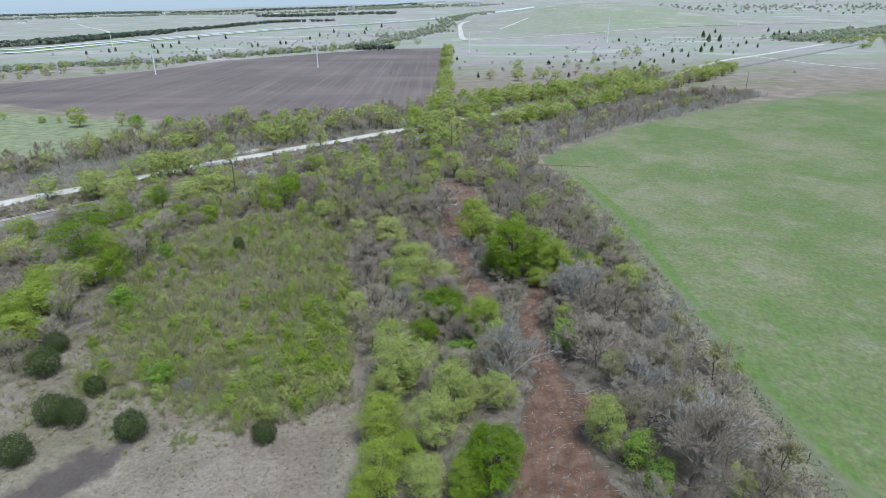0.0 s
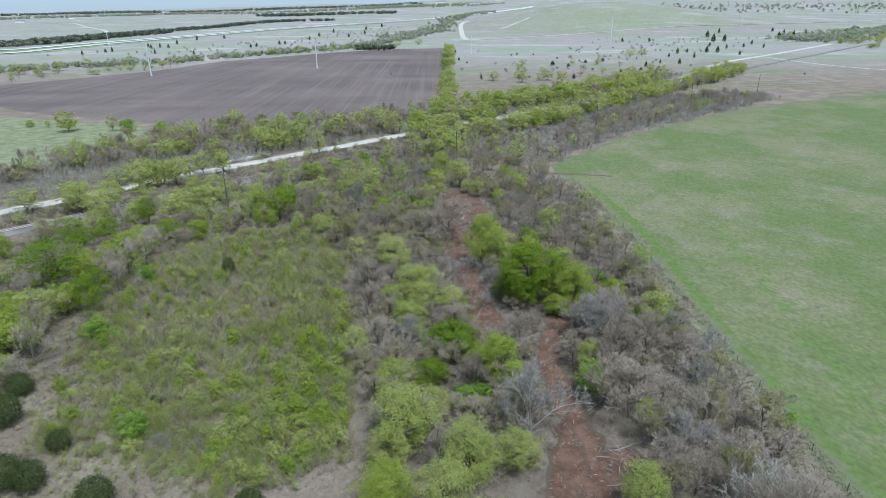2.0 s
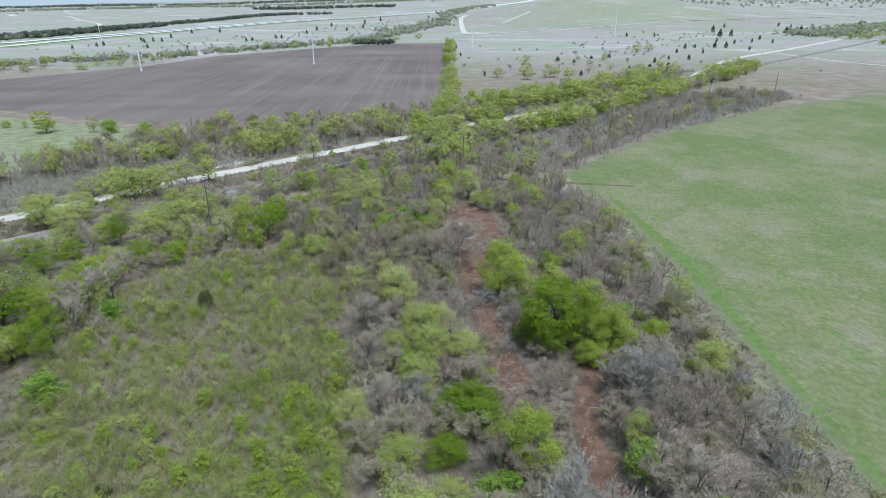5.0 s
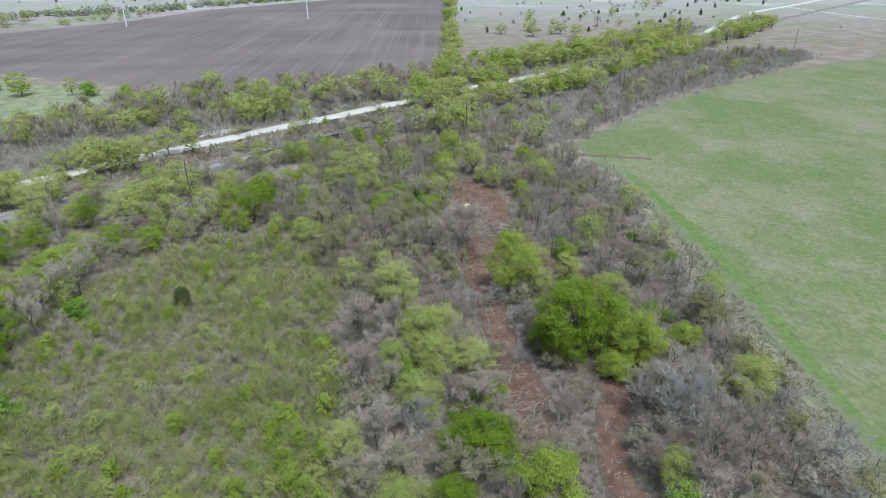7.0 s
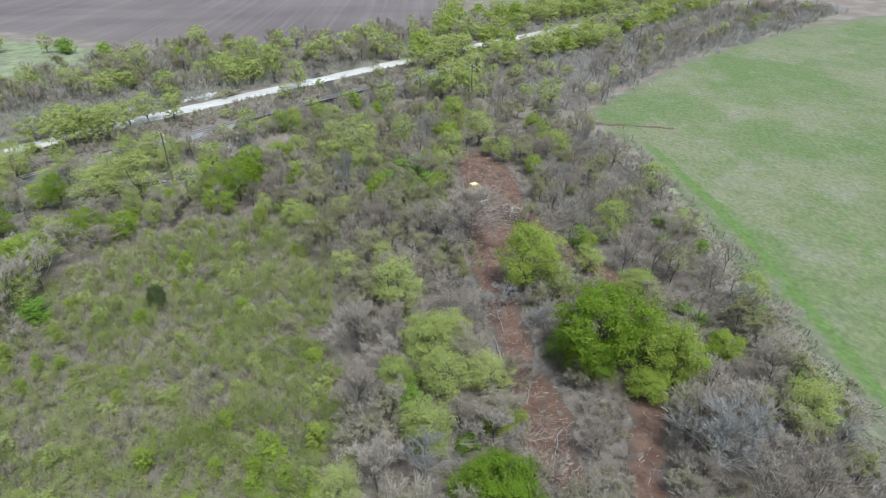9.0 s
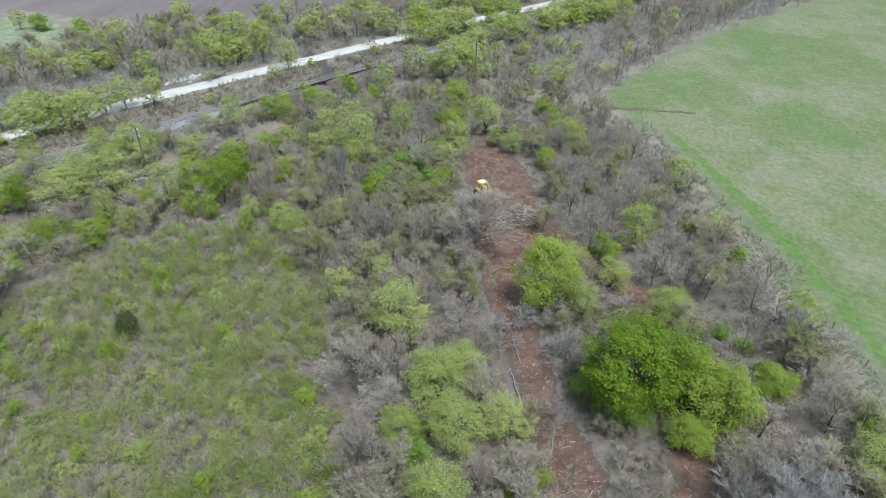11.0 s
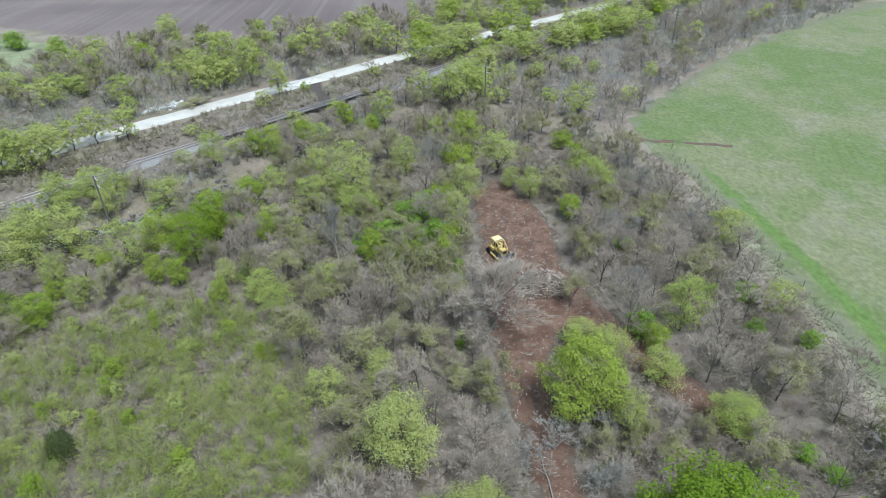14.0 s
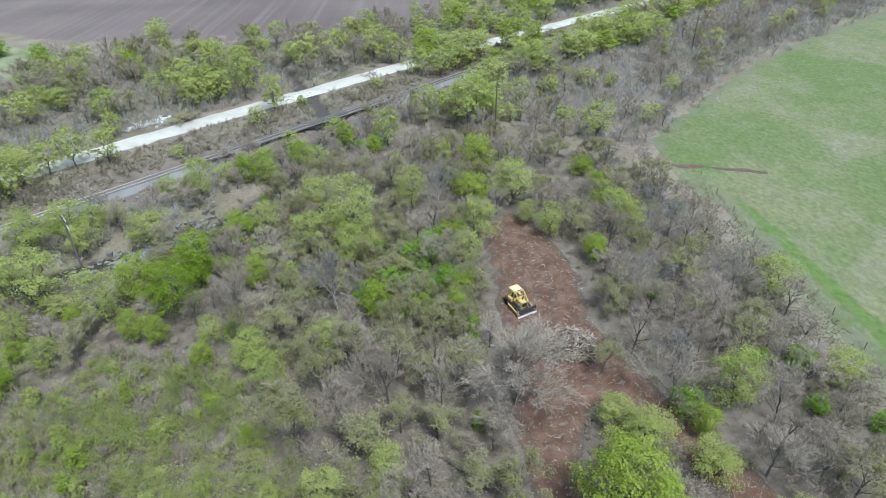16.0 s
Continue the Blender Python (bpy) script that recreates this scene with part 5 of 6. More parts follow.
DITCH = [(-185, 140), (-131, 193), (-82, 243), (-46, 278), (-8, 314), (60, 386), (75, 400), (30, 366), (-15, 328), (-38, 306), (-63, 284), (-84, 264), (-102, 247), (-122, 226), (-147, 201), (-190, 160)]
WOODS = "trees in the wood"
fill((("B", 8), ("S", 4), ("W", 1), ("L", 1)), WOOD_E, 110, 0.45, 1, (5.5, 9), (6, 8.5), WOODS)
fill((("B", 4), ("S", 1)), WOOD_M, 34, 0.36, 21, (3.5, 6), (3.5, 5.5), WOODS)
fill((("B", 5), ("S", 6), ("L", 1)), [(-7, 85), (20, 85), (20, 112), (10, 118), (6, 146), (4, 200), (4, 230), (-20, 225), (-40, 205), (-33, 188), (-22, 170), (-15, 140)], 90, 0.52, 2, (5, 8), (5.5, 8.5), WOODS)
fill((("B", 6), ("S", 4)), [(-50, 232), (-62, 200), (-34, 192), (-10, 188), (2, 192), (4, 230), (20, 262), (0, 285), (-30, 262)], 80, 0.46, 3, (4.5, 8), (4.5, 7), WOODS)
fill((("L", 1), ("B", 6), ("S", 2)), BELT, 26, 0.55, 22, (4.5, 7), (5, 8), WOODS)
fill((("L", 3), ("G", 2), ("B", 2)), SHRUBS, 150, 0.8, 25, (2.2, 4.0), (1.8, 3.4), "bushes in the sapling thicket", False, "sapling_bush")
fill((("G", 4), ("L", 2)), [(-24, 128), (-15, 128), (-11, 94), (-24, 83), (-36, 88), (-28, 100)], 44, 0.7, 26, (2.8, 4.8), (2.4, 4.0), "bushes in the sapling thicket", False, "sapling_bush")
fill((("Q", 3), ("G", 1)), [(-20, 196), (1, 194), (3, 212), (0, 226), (-18, 220)], 22, 0.5, 27, (4, 6.5), (4, 6), WOODS, True, "green_bush")
fill((("Q", 1),), WOOD_E, 14, 0.3, 23, (3, 6), (3, 5.5), WOODS)
fill((("Q", 1),), WOOD_C, 12, 0.3, 24, (3, 6), (3, 5.5), WOODS)
fill((("G", 4), ("O", 3), ("B", 4), ("L", 2)), WOOD_W, 52, 0.55, 4, (6, 10), (6, 9), WOODS)
fill((("B", 8), ("L", 3), ("S", 1)), [(-150, 155), (-64, 224), (-30, 262), (0, 290), (-8, 300), (-60, 246), (-130, 178), (-165, 160)], 58, 0.46, 5, (4.5, 7.5), (4.5, 7.5), "trees along the railway")
fill((("B", 4), ("L", 4), ("G", 1)), DITCH, 16, 0.6, 6, (3, 5.5), (3.5, 6), "trees along the railway", False, "railside_tree")
fill((("B", 9), ("L", 4), ("S", 3)), [(-150, 262), (-60, 300), (-10, 345), (0, 398), (-86, 358), (-138, 345), (-140, 320), (-190, 250), (-170, 190)], 210, 0.38, 7, (6, 10), (6, 9), "trees beyond the road", False, "roadside_tree")
fill((("L", 8), ("G", 1), ("B", 2)), [(-12, 345), (60, 405), (140, 468), (210, 580), (170, 560), (90, 470), (10, 410), (-6, 385)], 130, 0.38, 8, (8, 12), (9, 13), "trees beyond the road", False, "roadside_tree")
fill((("L", 7), ("G", 1), ("B", 3)), [(6, 288), (60, 350), (150, 440), (300, 610), (290, 640), (150, 490), (70, 410), (0, 345)], 140, 0.38, 9, (7, 11), (8, 12), "trees along the railway", False, "railside_tree")
fill((("B", 9), ("L", 1), ("S", 1)), [(22, 265), (48, 262), (100, 332), (165, 385), (230, 440), (215, 470), (150, 430), (60, 340), (10, 290)], 170, 0.40, 10, (4.5, 8), (5, 8.5), "trees along the railway", False, "railside_tree")
fill((("L", 5), ("G", 1)), [(2, 405), (14, 405), (30, 1010), (18, 1010)], 60, 0.45, 11, (6, 9), (7, 10), "hedgerow trees beside the ploughed field", False, "hedgerow_tree")
fill((("L", 3), ("B", 1), ("J", 1)), [(60, 560), (130, 520), (230, 640), (200, 760), (90, 700)], 26, 0.9, 12, (5, 8), (6, 10), "trees on the hillside", False, "hillside_tree")
fill((("L", 3), ("G", 1)), [(520, 830), (600, 850), (900, 1090), (860, 1200), (640, 1010)], 34, 0.6, 15, (7, 10), (9, 14), "trees on the hillside", False, "hillside_tree")
fill((("L", 4), ("B", 2)), [(-430, 530), (-390, 585), (-345, 635), (-300, 700), (-262, 812), (-165, 922), (-80, 1004), (-80, 1030), (-190, 960), (-320, 800), (-450, 640)], 60, 0.7, 16, (4, 7), (6, 10), "trees beyond the ploughed field", False, "hedgerow_tree")
plant("J", [(-460, 1066, 7.0, 4.8), (-403, 946, 6.2, 4.2), (-436, 1362, 8.7, 5.9), (-300, 1071, 6.7, 4.6), (-294, 1085, 6.8, 4.6), (-270, 1143, 7.1, 4.8), (-260, 1143, 7.1, 4.8), (-245, 1287, 7.9, 5.4), (-247, 1407, 8.7, 5.9), (-237, 1543, 9.4, 6.4), (-180, 1379, 8.4, 5.7), (-170, 1639, 10.0, 6.8), (-156, 1471, 8.9, 6.1), (-140, 1746, 10.6, 7.2), (-502, 936, 6.4, 4.3), (-491, 980, 6.6, 4.5), (-493, 1004, 6.8, 4.6), (-340, 927, 5.9, 4.0), (-467, 1191, 7.7, 5.3), (-480, 1327, 8.5, 5.8), (-240, 914, 5.7, 3.9), (-204, 932, 5.8, 3.9)], False, "junipers scattered on dry grassland")
plant("J", [(-94, 964, 5.9, 4.0), (-81, 961, 5.8, 4.0), (-73, 960, 5.8, 4.0), (-65, 972, 5.9, 4.0), (-478, 1097, 7.3, 4.9), (-457, 1093, 7.2, 4.9), (-436, 1076, 7.0, 4.8), (43, 580, 4.4, 3.0), (125, 576, 4.8, 3.3), (322, 1116, 7.0, 4.8), (221, 675, 5.9, 4.0), (361, 1093, 6.9, 4.7), (287, 793, 5.1, 3.5), (249, 713, 4.5, 3.1), (317, 846, 7.5, 5.1), (266, 702, 6.2, 4.2), (336, 862, 5.5, 3.8), (313, 780, 5.1, 3.5), (507, 1210, 12.9, 8.7), (410, 968, 6.3, 4.3), (462, 1077, 13.3, 9.0), (590, 1351, 8.9, 6.1)], False, "junipers scattered on dry grassland")
plant("J", [(486, 1090, 11.7, 7.9), (361, 860, 8.4, 5.7), (374, 857, 8.4, 5.8), (418, 929, 6.2, 4.2), (385, 817, 5.5, 3.7), (452, 949, 6.3, 4.3), (494, 1011, 6.8, 4.6), (474, 934, 6.3, 4.3), (713, 1374, 9.4, 6.4), (612, 1156, 11.9, 8.1), (699, 1302, 8.9, 6.1), (655, 1187, 12.2, 8.4), (707, 1238, 8.6, 5.8), (29, 892, 5.4, 3.7), (30, 772, 4.6, 3.2)], False, "junipers scattered on dry grassland")
plant("L", [(-425, 671, 10, 15), (-401, 670, 10, 15), (-404, 706, 10, 15), (-393, 744, 10, 15), (-363, 784, 9.5, 12.7), (-228, 913, 10, 15), (-194, 942, 10, 15), (-160, 1036, 10, 15), (-60, 1037, 10, 15), (-26, 1091, 10, 15), (241, 799, 10, 15), (260, 814, 10, 15), (53, 569, 8.6, 11.5), (76, 554, 9.2, 12.3), (100, 567, 9.5, 12.6), (109, 549, 10.0, 13.3), (131, 538, 9.1, 12.1), (694, 1143, 10, 15), (787, 1227, 10, 15), (866, 1280, 10, 15), (621, 993, 10, 15)], False, "trees on the hillside", "", "hillside_tree")
fill((("G", 1), ("L", 2)), [(-330, 300), (-170, 275), (-150, 300), (-150, 350), (-300, 420)], 5, 1.5, 18, (3, 5), (4, 7), "bushes in the meadow", False, "bush")


def far_woods(name, line, wide, count, tall, seed, dark):
    """A distant belt of trees, past counting."""
    rng = np.random.default_rng(seed)
    c, t = resample(line, 5.0)
    i = rng.integers(0, len(c), count)
    off = rng.normal(0, wide, count)
    x, y = c[i, 0] - t[i, 1] * off, c[i, 1] + t[i, 0] * off
    h = rng.uniform(0.6, 1.0, count) * tall
    per = 34
    d = ball(count * per, rng, 0.3)
    k = np.repeat(np.arange(count), per)
    pos = np.stack([x[k], y[k], height(x, y)[k] + h[k] * 0.5], 1) + d * np.stack([h[k] * 0.55, h[k] * 0.55, h[k] * 0.5], 1)
    v, f = leaves(pos, d + [0, 0, 0.4], 0.19 * tall, rng)
    tint = np.repeat(rng.uniform(0, 1, count)[k], 3)
    me = mesh(name, v, [f], {"tint": tint})
    setting(name, me, M_FARSCRUB if dark is None else M_FARDARK if dark else M_FARWOOD, "distant belt of trees across the plain", "woods", "stuff")


# Woodland tones lifted and greyed, haze painted into the leaf colour.
M_FARWOOD = thicket_material("hazed_woodland", ((0.24, 0.28, 0.15), (0.32, 0.34, 0.21), (0.33, 0.30, 0.26)))
M_FARSCRUB = thicket_material("far_scrub", ((0.25, 0.245, 0.20), (0.30, 0.28, 0.25), (0.33, 0.29, 0.27)))
M_FARDARK = thicket_material("far_evergreens", ((0.085, 0.105, 0.075), (0.12, 0.14, 0.095), (0.17, 0.175, 0.13)))
far_woods("far_woods_west", [(-1500, 620), (-772, 1150), (-750, 1201), (-738, 1270), (-736, 1370), (-714, 1447), (-699, 1554), (-667, 1644)], 13, 760, 12, 41, True)
far_woods("far_woods_roadside", [(-1500, 560), (-790, 1060), (-745, 1150), (-725, 1260)], 9, 150, 9, 50, False)
far_woods("far_woods_lane", [(-680, 1700), (-664, 1748), (-610, 1915), (-583, 2119), (-481, 2241), (-340, 2240)], 9, 300, 10, 42, True)
far_woods("far_woods_field", [(-700, 560), (-464, 688), (-450, 724), (-401, 753), (-345, 760), (-311, 811), (-218, 934), (-176, 974), (-133, 1032), (-104, 1118), (-72, 1238), (-22, 1471), (30, 1551)], 11, 700, 7, 45, False)
far_woods("far_woods_copse", [(-115, 985), (-59, 1004)], 5, 50, 8, 51, True)
far_woods("far_woods_belt", [(-760, 2860), (-679, 2827), (-495, 2749), (-409, 2811), (-165, 2785)], 26, 260, 13, 52, True)
far_woods("far_woods_plain", [(-2083, 3150), (-1805, 3391), (-1373, 3406), (-994, 3309), (-485, 3343), (-29, 3797)], 60, 700, 12, 43, False)
far_woods("far_woods_ridge", [(-3000, 4000), (-2358, 4106), (-1910, 3910), (-1538, 3816), (-1176, 3710), (-888, 3844), (-581, 4005), (-100, 4200)], 60, 900, 13, 44, True)
far_woods("far_woods_town", [(-440, 3438), (-165, 3700), (39, 3900), (330, 3700)], 110, 420, 11, 46, False)
far_woods("far_woods_river", [(-90, 1300), (-40, 1480), (20, 1560), (40, 1900), (120, 2350), (240, 2700)], 22, 320, 9, 49, False)
far_woods("far_woods_hill", [(600, 1060), (648, 1092), (812, 1259), (977, 1389), (1300, 1560)], 34, 460, 10, 47, False)
far_woods("far_woods_scrub", [(-420, 830), (-300, 1000), (-250, 1200), (-150, 1500), (-80, 1800)], 75, 150, 3.6, 53, None)
far_woods("far_woods_brush", [(90, 560), (200, 800), (330, 1000), (560, 1240)], 70, 130, 3.2, 54, None)
far_woods("far_woods_slope", [(900, 2700), (1600, 2500), (2500, 2700)], 200, 400, 10, 48, False)


def thicket(name, zone, count, seed, tall, wide, leaf_n, twig_n, leaf_size, label, material, twig_material, stem_wide=0.016, leaf_share=0.7, thin=0.0):
    """A thicket of saplings and brush, past counting."""
    rng = np.random.default_rng(seed)
    p = np.asarray(zone, float)
    x, y = rng.uniform(p[:, 0].min(), p[:, 0].max(), count * 12), rng.uniform(p[:, 1].min(), p[:, 1].max(), count * 12)
    ok = (signed(x, y, zone) + (waves(x, y, 14, seed) + rng.normal(0, 0.5, len(x))) * 3 > 0) & (away(x, y, ROAD) > 5) & (away(x, y, RAIL) > 2.9) & (away(x, y, CREEK) > 2.2)
    ok &= (signed(x, y, CLEAR_A) < -0.6) & (signed(x, y, CLEAR_B) < -0.5)
    ok &= rng.uniform(0, 1, len(x)) > thin * (1 - smooth(x, -66, -38))
    x, y = x[ok][:count], y[ok][:count]
    n = len(x)
    h = rng.uniform(*tall, n) * (1 + 0.3 * waves(x, y, 22, seed + 1))
    w = rng.uniform(*wide, n)
    tint = np.clip(0.5 + 0.35 * waves(x, y, 30, seed + 2) + rng.normal(0, 0.3, n), 0, 1)
    z = height(x, y)
    root = tagged(new(name), label, "thicket", "", "stuff")
    k = np.repeat(np.arange(n), twig_n)
    d = ball(len(k), rng, 0.9)
    a = np.stack([x[k] + rng.normal(0, 0.12, len(k)) * w[k], y[k] + rng.normal(0, 0.12, len(k)) * w[k], z[k] + h[k] * rng.uniform(0, 0.45, len(k))], 1)
    b = a + d * np.stack([w[k] * 0.6, w[k] * 0.6, h[k] * 0.55], 1)
    v, f = twigs(a, b, stem_wide * (1 + 0.6 * rng.uniform(0, 1, len(k))), rng)
    me = mesh("stems", v, [f], {"tint": np.repeat(tint[k], 3)})
    tagged(part("stems", me, twig_material, root), "fine grey-brown stems", "", "", "stuff")
    if leaf_n:
        has = rng.uniform(0, 1, n) < leaf_share + 0.4 * waves(x, y, 13, seed + 3) - 0.25 * thin * (1 - smooth(x, -60, -30))
        j = np.repeat(np.flatnonzero(has[k]), max(1, round(leaf_n / twig_n)))
        k, d = k[j], d[j]
        pos = a[j] + (b - a)[j] * rng.uniform(0.3, 1.12, len(j))[:, None] + rng.normal(0, 0.07, (len(j), 3)) * w[k][:, None]
        v, f = leaves(pos, d * 0.6 + [0, 0, 0.7], leaf_size, rng)
        me = mesh("foliage", v, [f], {"tint": np.repeat(tint[k], 3)})
        tagged(part("foliage", me, material, root), "small spring leaves", "", "", "stuff")


M_SAPLING = thicket_material("sapling_leaves", ((0.215, 0.268, 0.040), (0.330, 0.362, 0.080), (0.385, 0.360, 0.155)))
M_FRESH = thicket_material("fresh_sapling_leaves", ((0.200, 0.290, 0.045), (0.285, 0.360, 0.080), (0.345, 0.375, 0.135)))
M_STEM = thicket_material("sapling_stems", ((0.205, 0.166, 0.118), (0.275, 0.228, 0.168), (0.345, 0.292, 0.224)), 0)
M_BROWNSTEM = thicket_material("brown_brush_stems", ((0.175, 0.138, 0.100), (0.235, 0.190, 0.142), (0.298, 0.246, 0.190)), 0)
M_GREYSTEM = thicket_material("grey_brush_stems", ((0.235, 0.206, 0.176), (0.305, 0.275, 0.240), (0.375, 0.345, 0.305)), 0)
M_BRUSHLEAF = thicket_material("brush_leaves", ((0.260, 0.318, 0.078), (0.345, 0.345, 0.130), (0.365, 0.335, 0.175)))
thicket("sapling_thicket", SHRUBS, 5700, 51, (1.1, 3.9), (1.1, 2.6), 168, 24, 0.080, "dense thicket of young spring-green saplings", M_SAPLING, M_STEM, 0.022, 0.74, 0.3)
thicket("edge_saplings", [(-24, 128), (-15, 128), (-11, 94), (-24, 83), (-36, 88), (-28, 100)], 230, 63, (2.4, 4.6), (1.4, 2.6), 132, 22, 0.085, "taller bright green saplings along the thicket edge", M_FRESH, M_STEM, 0.018, 0.85)
thicket("wood_brush", WOOD_E, 2000, 52, (0.8, 2.4), (1.2, 2.4), 28, 28, 0.08, "grey leafless brush under bare trees", M_BRUSHLEAF, M_BROWNSTEM, 0.018, 0.5)
thicket("middle_brush", WOOD_C, 3200, 53, (0.8, 2.4), (1.2, 2.2), 28, 28, 0.08, "grey and olive brush between the trees", M_BRUSHLEAF, M_STEM, 0.018, 0.45)
thicket("west_brush", WOOD_W, 1500, 54, (1.2, 3.0), (1.2, 2.4), 60, 30, 0.10, "green and grey brush under leafy trees", M_SAPLING, M_STEM, 0.018, 0.5)
thicket("track_brush", WOOD_M, 900, 59, (0.6, 2.0), (1.0, 2.2), 36, 36, 0.08, "grey brush between the bulldozed strips", M_BRUSHLEAF, M_BROWNSTEM, 0.018, 0.2)
thicket("railway_brush", RAILSIDE, 5400, 55, (2.2, 4.8), (2.0, 3.6), 20, 20, 0.15, "grey leafless brush beside the railway", M_BRUSHLEAF, M_GREYSTEM, 0.040, 0.25)
thicket("ditch_brush", DITCH, 3600, 60, (0.6, 2.6), (1.0, 2.6), 22, 22, 0.10, "grey weeds and brush between road and railway", M_BRUSHLEAF, M_STEM, 0.050, 0.45)
thicket("verge_brush", VERGE, 5500, 56, (2.0, 5.0), (2.0, 3.6), 18, 18, 0.20, "mixed brush beyond the gravel road", M_BRUSHLEAF, M_GREYSTEM, 0.045, 0.5)
thicket("open_brush", [(-85, 88), (-70, 82), (-40, 78), (-24, 80), (-40, 92), (-58, 100), (-66, 130), (-72, 160), (-84, 160), (-80, 120)], 800, 57, (0.6, 2.2), (0.8, 1.8), 60, 20, 0.085, "scattered low brush on dry grass", M_SAPLING, M_STEM, 0.018, 0.6)
thicket("fence_brush", [(48, 40), (54, 40), (54, 180), (51, 235), (46, 235)], 700, 58, (0.4, 1.5), (0.8, 1.8), 24, 24, 0.07, "low grey brush along the fence", M_BRUSHLEAF, M_STEM, 0.018, 0.4)


def tussocks(name, zone, count, seed, label, material, tall=(0.10, 0.32)):
    """Grass blades in tufts, past counting."""
    rng = np.random.default_rng(seed)
    p = np.asarray(zone, float)
    x, y = rng.uniform(p[:, 0].min(), p[:, 0].max(), count), rng.uniform(p[:, 1].min(), p[:, 1].max(), count)
    ok = (signed(x, y, zone) > 0) & (waves(x, y, 9, seed) > -0.5)
    x, y = x[ok], y[ok]
    k = np.repeat(np.arange(len(x)), 5)
    a = np.stack([x[k] + rng.normal(0, 0.1, len(k)), y[k] + rng.normal(0, 0.1, len(k)), height(x, y)[k] - 0.02], 1)
    b = a + np.stack([rng.normal(0, 0.15, len(k)), rng.normal(0, 0.15, len(k)), rng.uniform(*tall, len(k))], 1)
    v, f = twigs(a, b, rng.uniform(0.03, 0.07, len(k)), rng)
    me = mesh(name, v, [f], {"tint": np.repeat(rng.uniform(0, 1, len(x))[k], 3)})
    setting(name, me, material, label, "grass", "stuff")


M_VERGE = thicket_material("fence_grass_blades", ((0.200, 0.185, 0.118), (0.270, 0.245, 0.170), (0.195, 0.212, 0.095)), 0.4)
M_TUFT = thicket_material("dry_grass_blades", ((0.235, 0.203, 0.150), (0.295, 0.258, 0.195), (0.210, 0.218, 0.105)), 0.4)
tussocks("dry_grass", [(-85, 60), (-5, 60), (-10, 94), (-25, 84), (-60, 95), (-70, 160), (-85, 160)], 9000, 61, "tufts of dry dormant grass", M_TUFT)
tussocks("fence_grass", [(45, 55), (60, 55), (59, 180), (55, 245), (46, 245)], 15000, 62, "dry grass tufts along the fence", M_VERGE)


# ---- debris ----
plant("W", [(10.6, 157.2, 4.5, 6.5), (14.5, 151, 3.6, 5), (17.6, 159.5, 4, 5.5), (12.5, 139, 3.2, 4)], True, "", "low dead tree with bleached broken limbs")
felled = thing("fallen_tree", "pushed-over tree still in green leaf", "tree", "fallen trunks", (0, 0, 0))
felled.matrix_world = pose(2.6, 128.2, 1.1, 0, 80, 12) @ Matrix.Diagonal((0.5, 0.5, 0.95, 1))
for name, data in zip(("trunk", "crown"), mould("G", 1, 2)):
    part(name, data, None, felled)


def log(name, a, b, r, material, label, group=""):
    """A fallen stem with broken stubs."""
    root = thing(name, label, "log", group)
    rng = np.random.default_rng(int(abs(a[0] * 31 + a[1] * 17)))
    a, b = np.array(a, float), np.array(b, float)
    pts = [a + (b - a) * k / 5 + np.r_[rng.normal(0, 0.08, 2), 0] for k in range(6)]
    v, f = tubes(pts[:-1], pts[1:], [r * (1 - 0.1 * k) for k in range(5)], [r * (1 - 0.1 * (k + 1)) for k in range(5)], 7)
    part("stem", mesh("stem", v, [f], None, True), material, root)
    s = [pts[k] + (pts[k + 1] - pts[k]) * 0.5 for k in range(1, 5)]
    e = [p + np.r_[rng.normal(0, 0.5, 2), rng.uniform(0.2, 0.7)] for p in s]
    for p, q in zip(s, e):
        v, f = tubes([p], [q], [r * 0.45], [r * 0.2], 5)
        part("branch_stub", mesh("branch_stub", v, [f]), material, root)


for k, (ax, ay, bx, by, z, r) in enumerate(((26.8, 100.6, 30.2, 103.2, 0.9, 0.13), (8.6, 141, 7.6, 148.5, 0.25, 0.12), (10.8, 134, 12.6, 140, 0.25, 0.10), (9.2, 150, 8.6, 157, 0.3, 0.12), (28, 91, 33, 92.5, 0.6, 0.12), (25.5, 84, 30.5, 84.5, 0.5, 0.10), (12.5, 122, 14, 127.5, 0.3, 0.1), (-6, 172, 1, 166, 1.0, 0.16), (-10, 168, -2, 161, 1.1, 0.15), (1, 128, 8, 131, 0.7, 0.2))):
    log("fallen_log", (ax, ay, z * 0.5), (bx, by, z), r, (BARKW if k < 7 else BARK), "bleached fallen trunk lying on churned soil" if k < 7 else "dark fallen trunk lying in the brush", "fallen trunks")


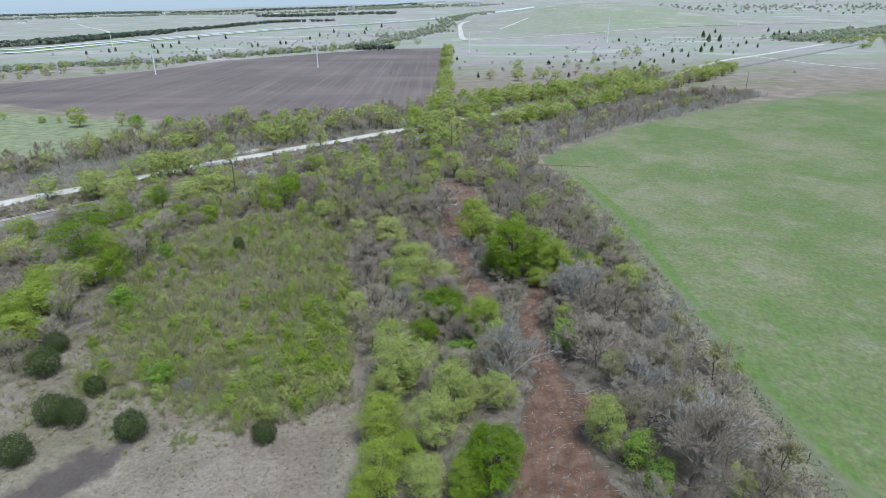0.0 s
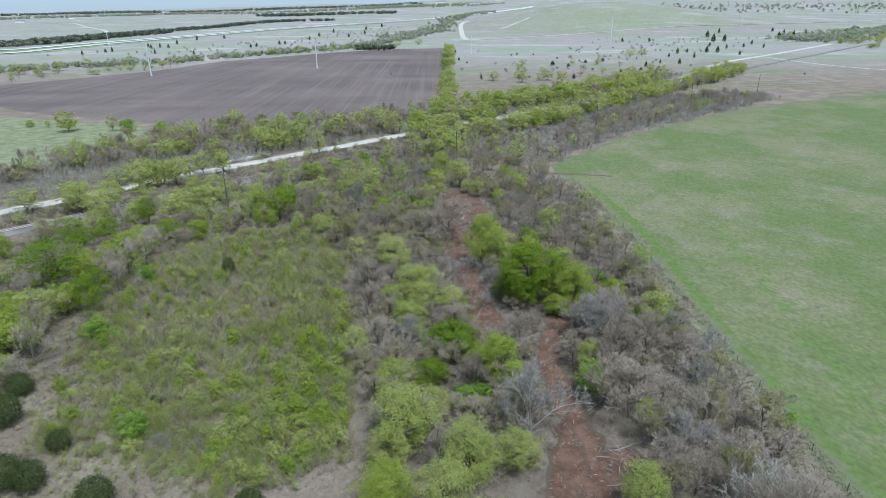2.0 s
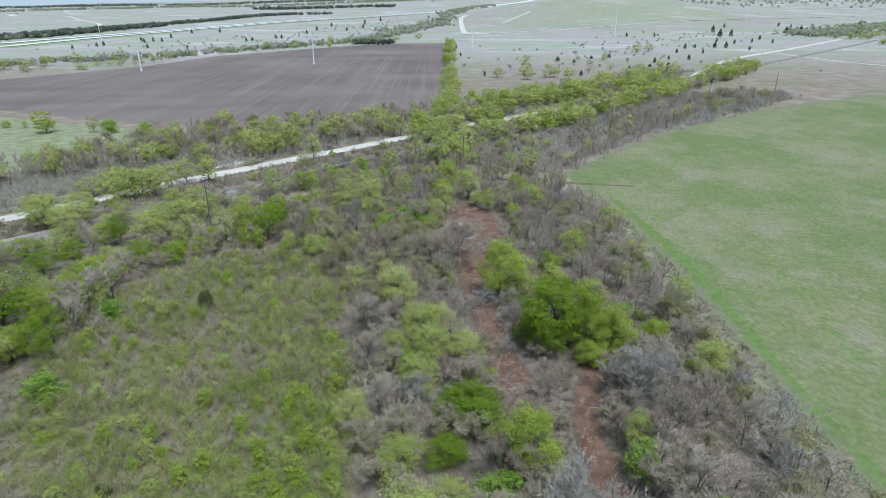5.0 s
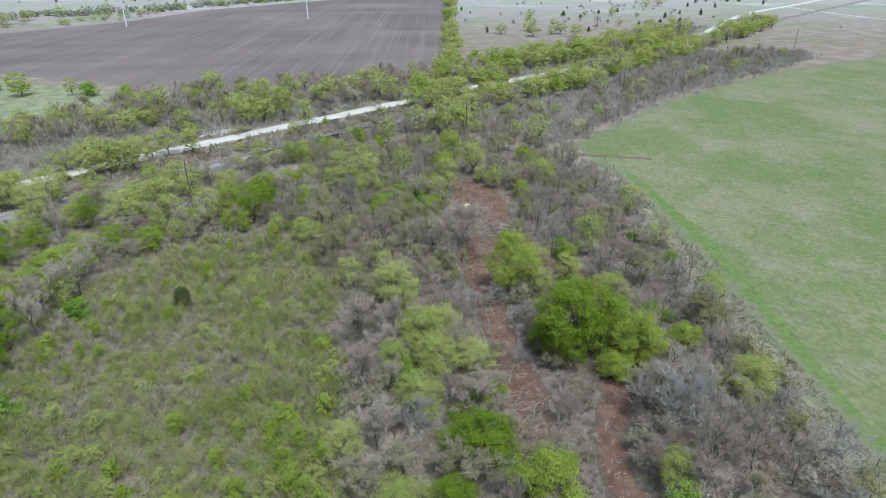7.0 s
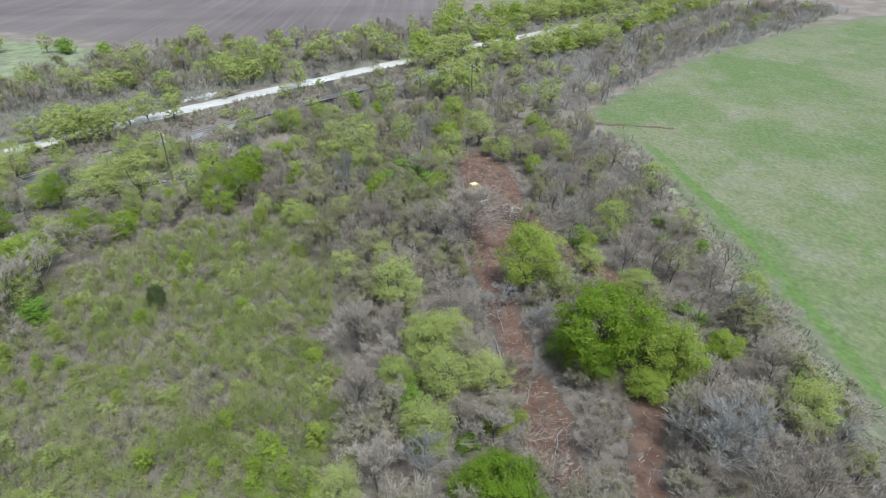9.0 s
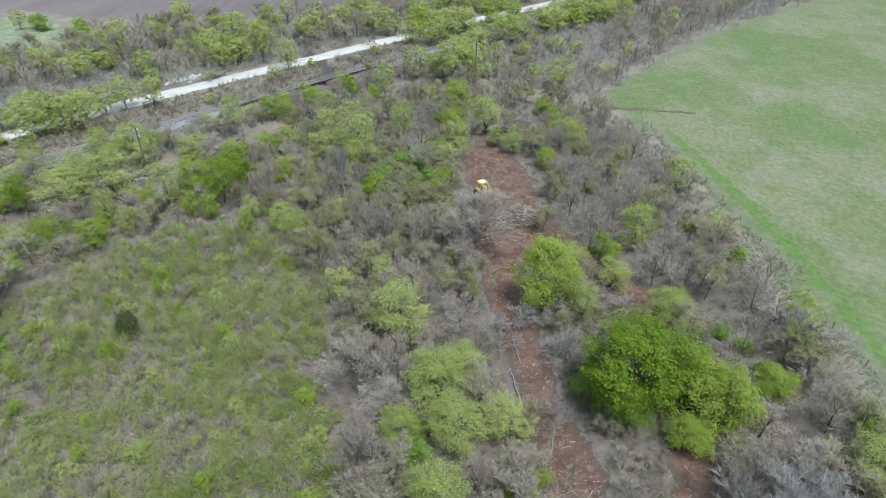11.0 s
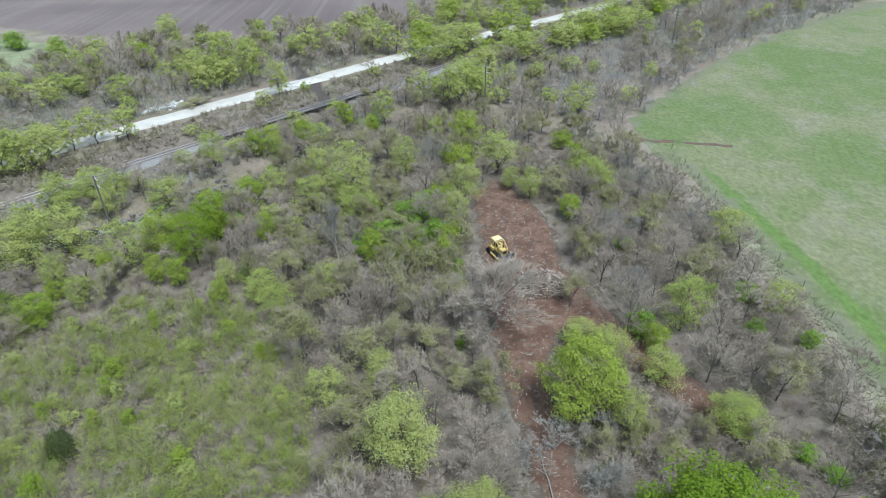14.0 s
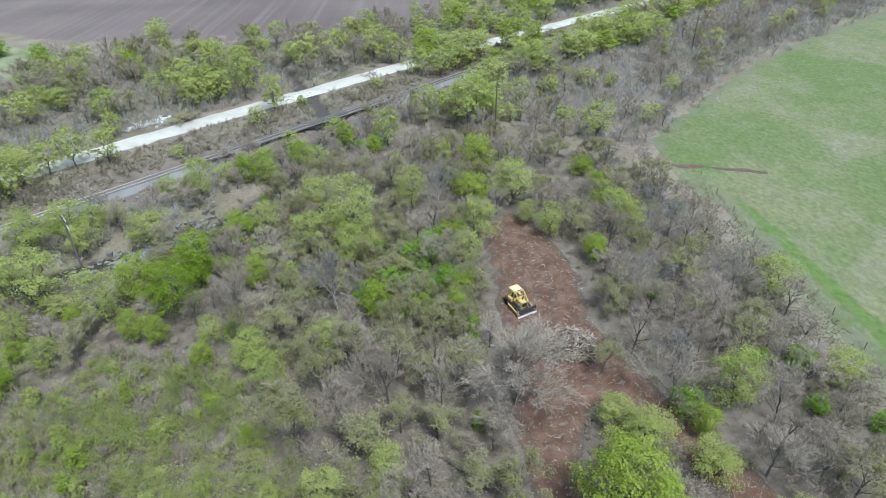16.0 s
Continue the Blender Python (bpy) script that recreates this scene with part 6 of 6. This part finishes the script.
def slash(name, zone, count, seed, label, lift=0.12, size=(0.5, 2.2), heap=None, stout=1.0, pale=1.6):
    """Broken branches strewn on soil, past counting."""
    rng = np.random.default_rng(seed)
    p = np.asarray(zone, float)
    x, y = rng.uniform(p[:, 0].min(), p[:, 0].max(), count * 3), rng.uniform(p[:, 1].min(), p[:, 1].max(), count * 3)
    ok = signed(x, y, zone) > -0.8
    x, y = x[ok][:count], y[ok][:count]
    n = len(x)
    z = height(x, y) + lift + rng.uniform(-0.05, 0.12, n)
    if heap:
        z = z + np.maximum(0, heap * (1 - ((x - p[:, 0].mean()) ** 2 + (y - p[:, 1].mean()) ** 2) / (0.25 * np.ptp(p[:, 0]) ** 2))) * rng.uniform(0.2, 1, n)
    a = rng.uniform(0, 6.283, n)
    s = rng.uniform(*size, n) * rng.uniform(0.4, 1, n)
    d = np.stack([np.cos(a) * s, np.sin(a) * s, rng.normal(0.05, 0.16, n) * s], 1)
    c = np.stack([x, y, z], 1)
    r = rng.uniform(0.018, 0.055, n) * stout
    v, f = tubes(c - d / 2, c + d / 2, r, r * 0.5, 4)
    me = mesh(name, v, [f], {"tint": np.repeat(rng.uniform(0, 1, n) ** pale, 8)})
    setting(name, me, M_SLASH, label, "branches", "stuff")


M_SLASH = thicket_material("broken_branches", ((0.120, 0.085, 0.065), (0.25, 0.19, 0.145), (0.50, 0.41, 0.32)), 0)
slash("strewn_branches", CLEAR_A, 3200, 71, "broken branches and wood chips strewn on churned soil", 0.1, (0.2, 1.2))
slash("wood_chips", CLEAR_A, 800, 76, "pale splintered wood chips on churned soil", 0.12, (0.12, 0.5), None, 1.4, 0.35)
slash("track_branches", CLEAR_B, 1300, 72, "broken branches strewn along the earth track", 0.1, (0.2, 1.4))
slash("brush_pile", [(9.5, 189), (13, 187), (17, 188), (18, 191), (17.5, 193.5), (12, 194)], 900, 73, "heaped pile of broken trunks and roots", 0.2, (0.7, 3.0), 2.8, 1.7, 0.8)
slash("slash_heap", [(9, 116), (16, 118), (15, 132), (10, 132)], 500, 74, "tangle of pushed-over pale branches", 0.15, (0.4, 2.4), 0.8, 0.8)
slash("slash_edge", [(26, 78), (33, 80), (33, 92), (27, 92)], 380, 75, "tangle of pale cut branches beside the track", 0.15, (0.4, 2.4), 0.8, 0.8)


def rubble(name, at, spread_by, count, seed, size, material, label):
    """Loose stones in a bank, past counting."""
    rng = np.random.default_rng(seed)
    base = np.array([(x, y, z) for x in (-1, 1) for y in (-1, 1) for z in (-1, 1)], float)
    f = np.array([(0, 1, 3, 2), (4, 6, 7, 5), (0, 4, 5, 1), (2, 3, 7, 6), (0, 2, 6, 4), (1, 5, 7, 3)])
    a = np.radians(42)
    u, w = rng.normal(0, spread_by[0], count), rng.normal(0, spread_by[1], count)
    x, y = at[0] + u * np.cos(a) - w * np.sin(a), at[1] + u * np.sin(a) + w * np.cos(a)
    c = np.stack([x, y, height(x, y) + 0.1], 1)
    s = rng.uniform(*size, count)[:, None, None] * rng.uniform(0.6, 1.2, (count, 1, 3))
    v = (base[None] * s * rng.uniform(0.7, 1.2, (count, 8, 3))) + c[:, None]
    setting(name, mesh(name, v.reshape(-1, 3), [(f[None] + 8 * np.arange(count)[:, None, None]).reshape(-1, 4)]), material, label, "stones", "stuff")


rubble("roadside_stones", (-84, 284), (3.0, 1.0), 160, 81, (0.2, 0.5), M_STONE, "pale pile of stones beside the gravel road")
rubble("creek_riprap", (-60, 223), (7.0, 1.6), 420, 82, (0.2, 0.55), M_BALLAST, "grey broken rock along the creek bank")
rubble("culvert_stones", (-47, 302), (2.2, 1.4), 140, 83, (0.2, 0.5), M_STONE, "broken stones at the road culvert")
rubble("bank_riprap", (-82, 232), (6.0, 1.2), 260, 84, (0.2, 0.5), M_BALLAST, "grey broken rock below the railway bank")


# ---- far buildings ----
def house(x, y, turn, size, wall_mat, label):
    w, d, h = size
    home = thing("farmhouse", label, "house", "distant farm buildings", (x, y, float(height(x, y))), turn)
    wall = part("wall", box(bmesh.new(), (w, d, h), (0, 0, h / 2), (0, 0, 0), 0.05), wall_mat, home)
    bm = bmesh.new()
    vs = [bm.verts.new(p) for p in ((-w / 2 - 0.5, -d / 2 - 0.5, h), (w / 2 + 0.5, -d / 2 - 0.5, h), (w / 2 + 0.5, d / 2 + 0.5, h), (-w / 2 - 0.5, d / 2 + 0.5, h), (-w / 2 - 0.5, 0, h + d * 0.3), (w / 2 + 0.5, 0, h + d * 0.3))]
    for f in ((0, 1, 5, 4), (2, 3, 4, 5), (0, 4, 3), (1, 2, 5), (3, 2, 1, 0)):
        bm.faces.new([vs[i] for i in f])
    part("roof", bm, M_ROOFG, home, "grey shingled roof")
    for k in range(3):
        part("window", box(bmesh.new(), (1.4, 0.2, 1.4), (-w * 0.3 + k * w * 0.3, -d / 2, h * 0.55), (0, 0, 0), 0.03), M_DARKSTEEL, home)


for x, y, turn, size in ((-1658, 2640, 10, (30, 14, 6)), (-2014, 3401, -15, (44, 16, 7)), (-1666, 3031, 30, (26, 12, 6)), (-1743, 3443, 0, (40, 14, 7)), (-1626, 3610, 20, (36, 14, 6)), (-1515, 3719, 5, (40, 18, 8)), (-791, 3025, 12, (36, 16, 8)), (-761, 3170, -8, (30, 16, 8)), (-440, 3438, 8, (40, 16, 8)), (-380, 3480, 20, (30, 14, 7)), (-165, 3926, 8, (46, 18, 9)), (233, 3800, 0, (60, 24, 10)), (39, 4075, 0, (60, 20, 10))):
    house(x, y, turn, size, M_WALLW, "distant white farm building with grey roof")
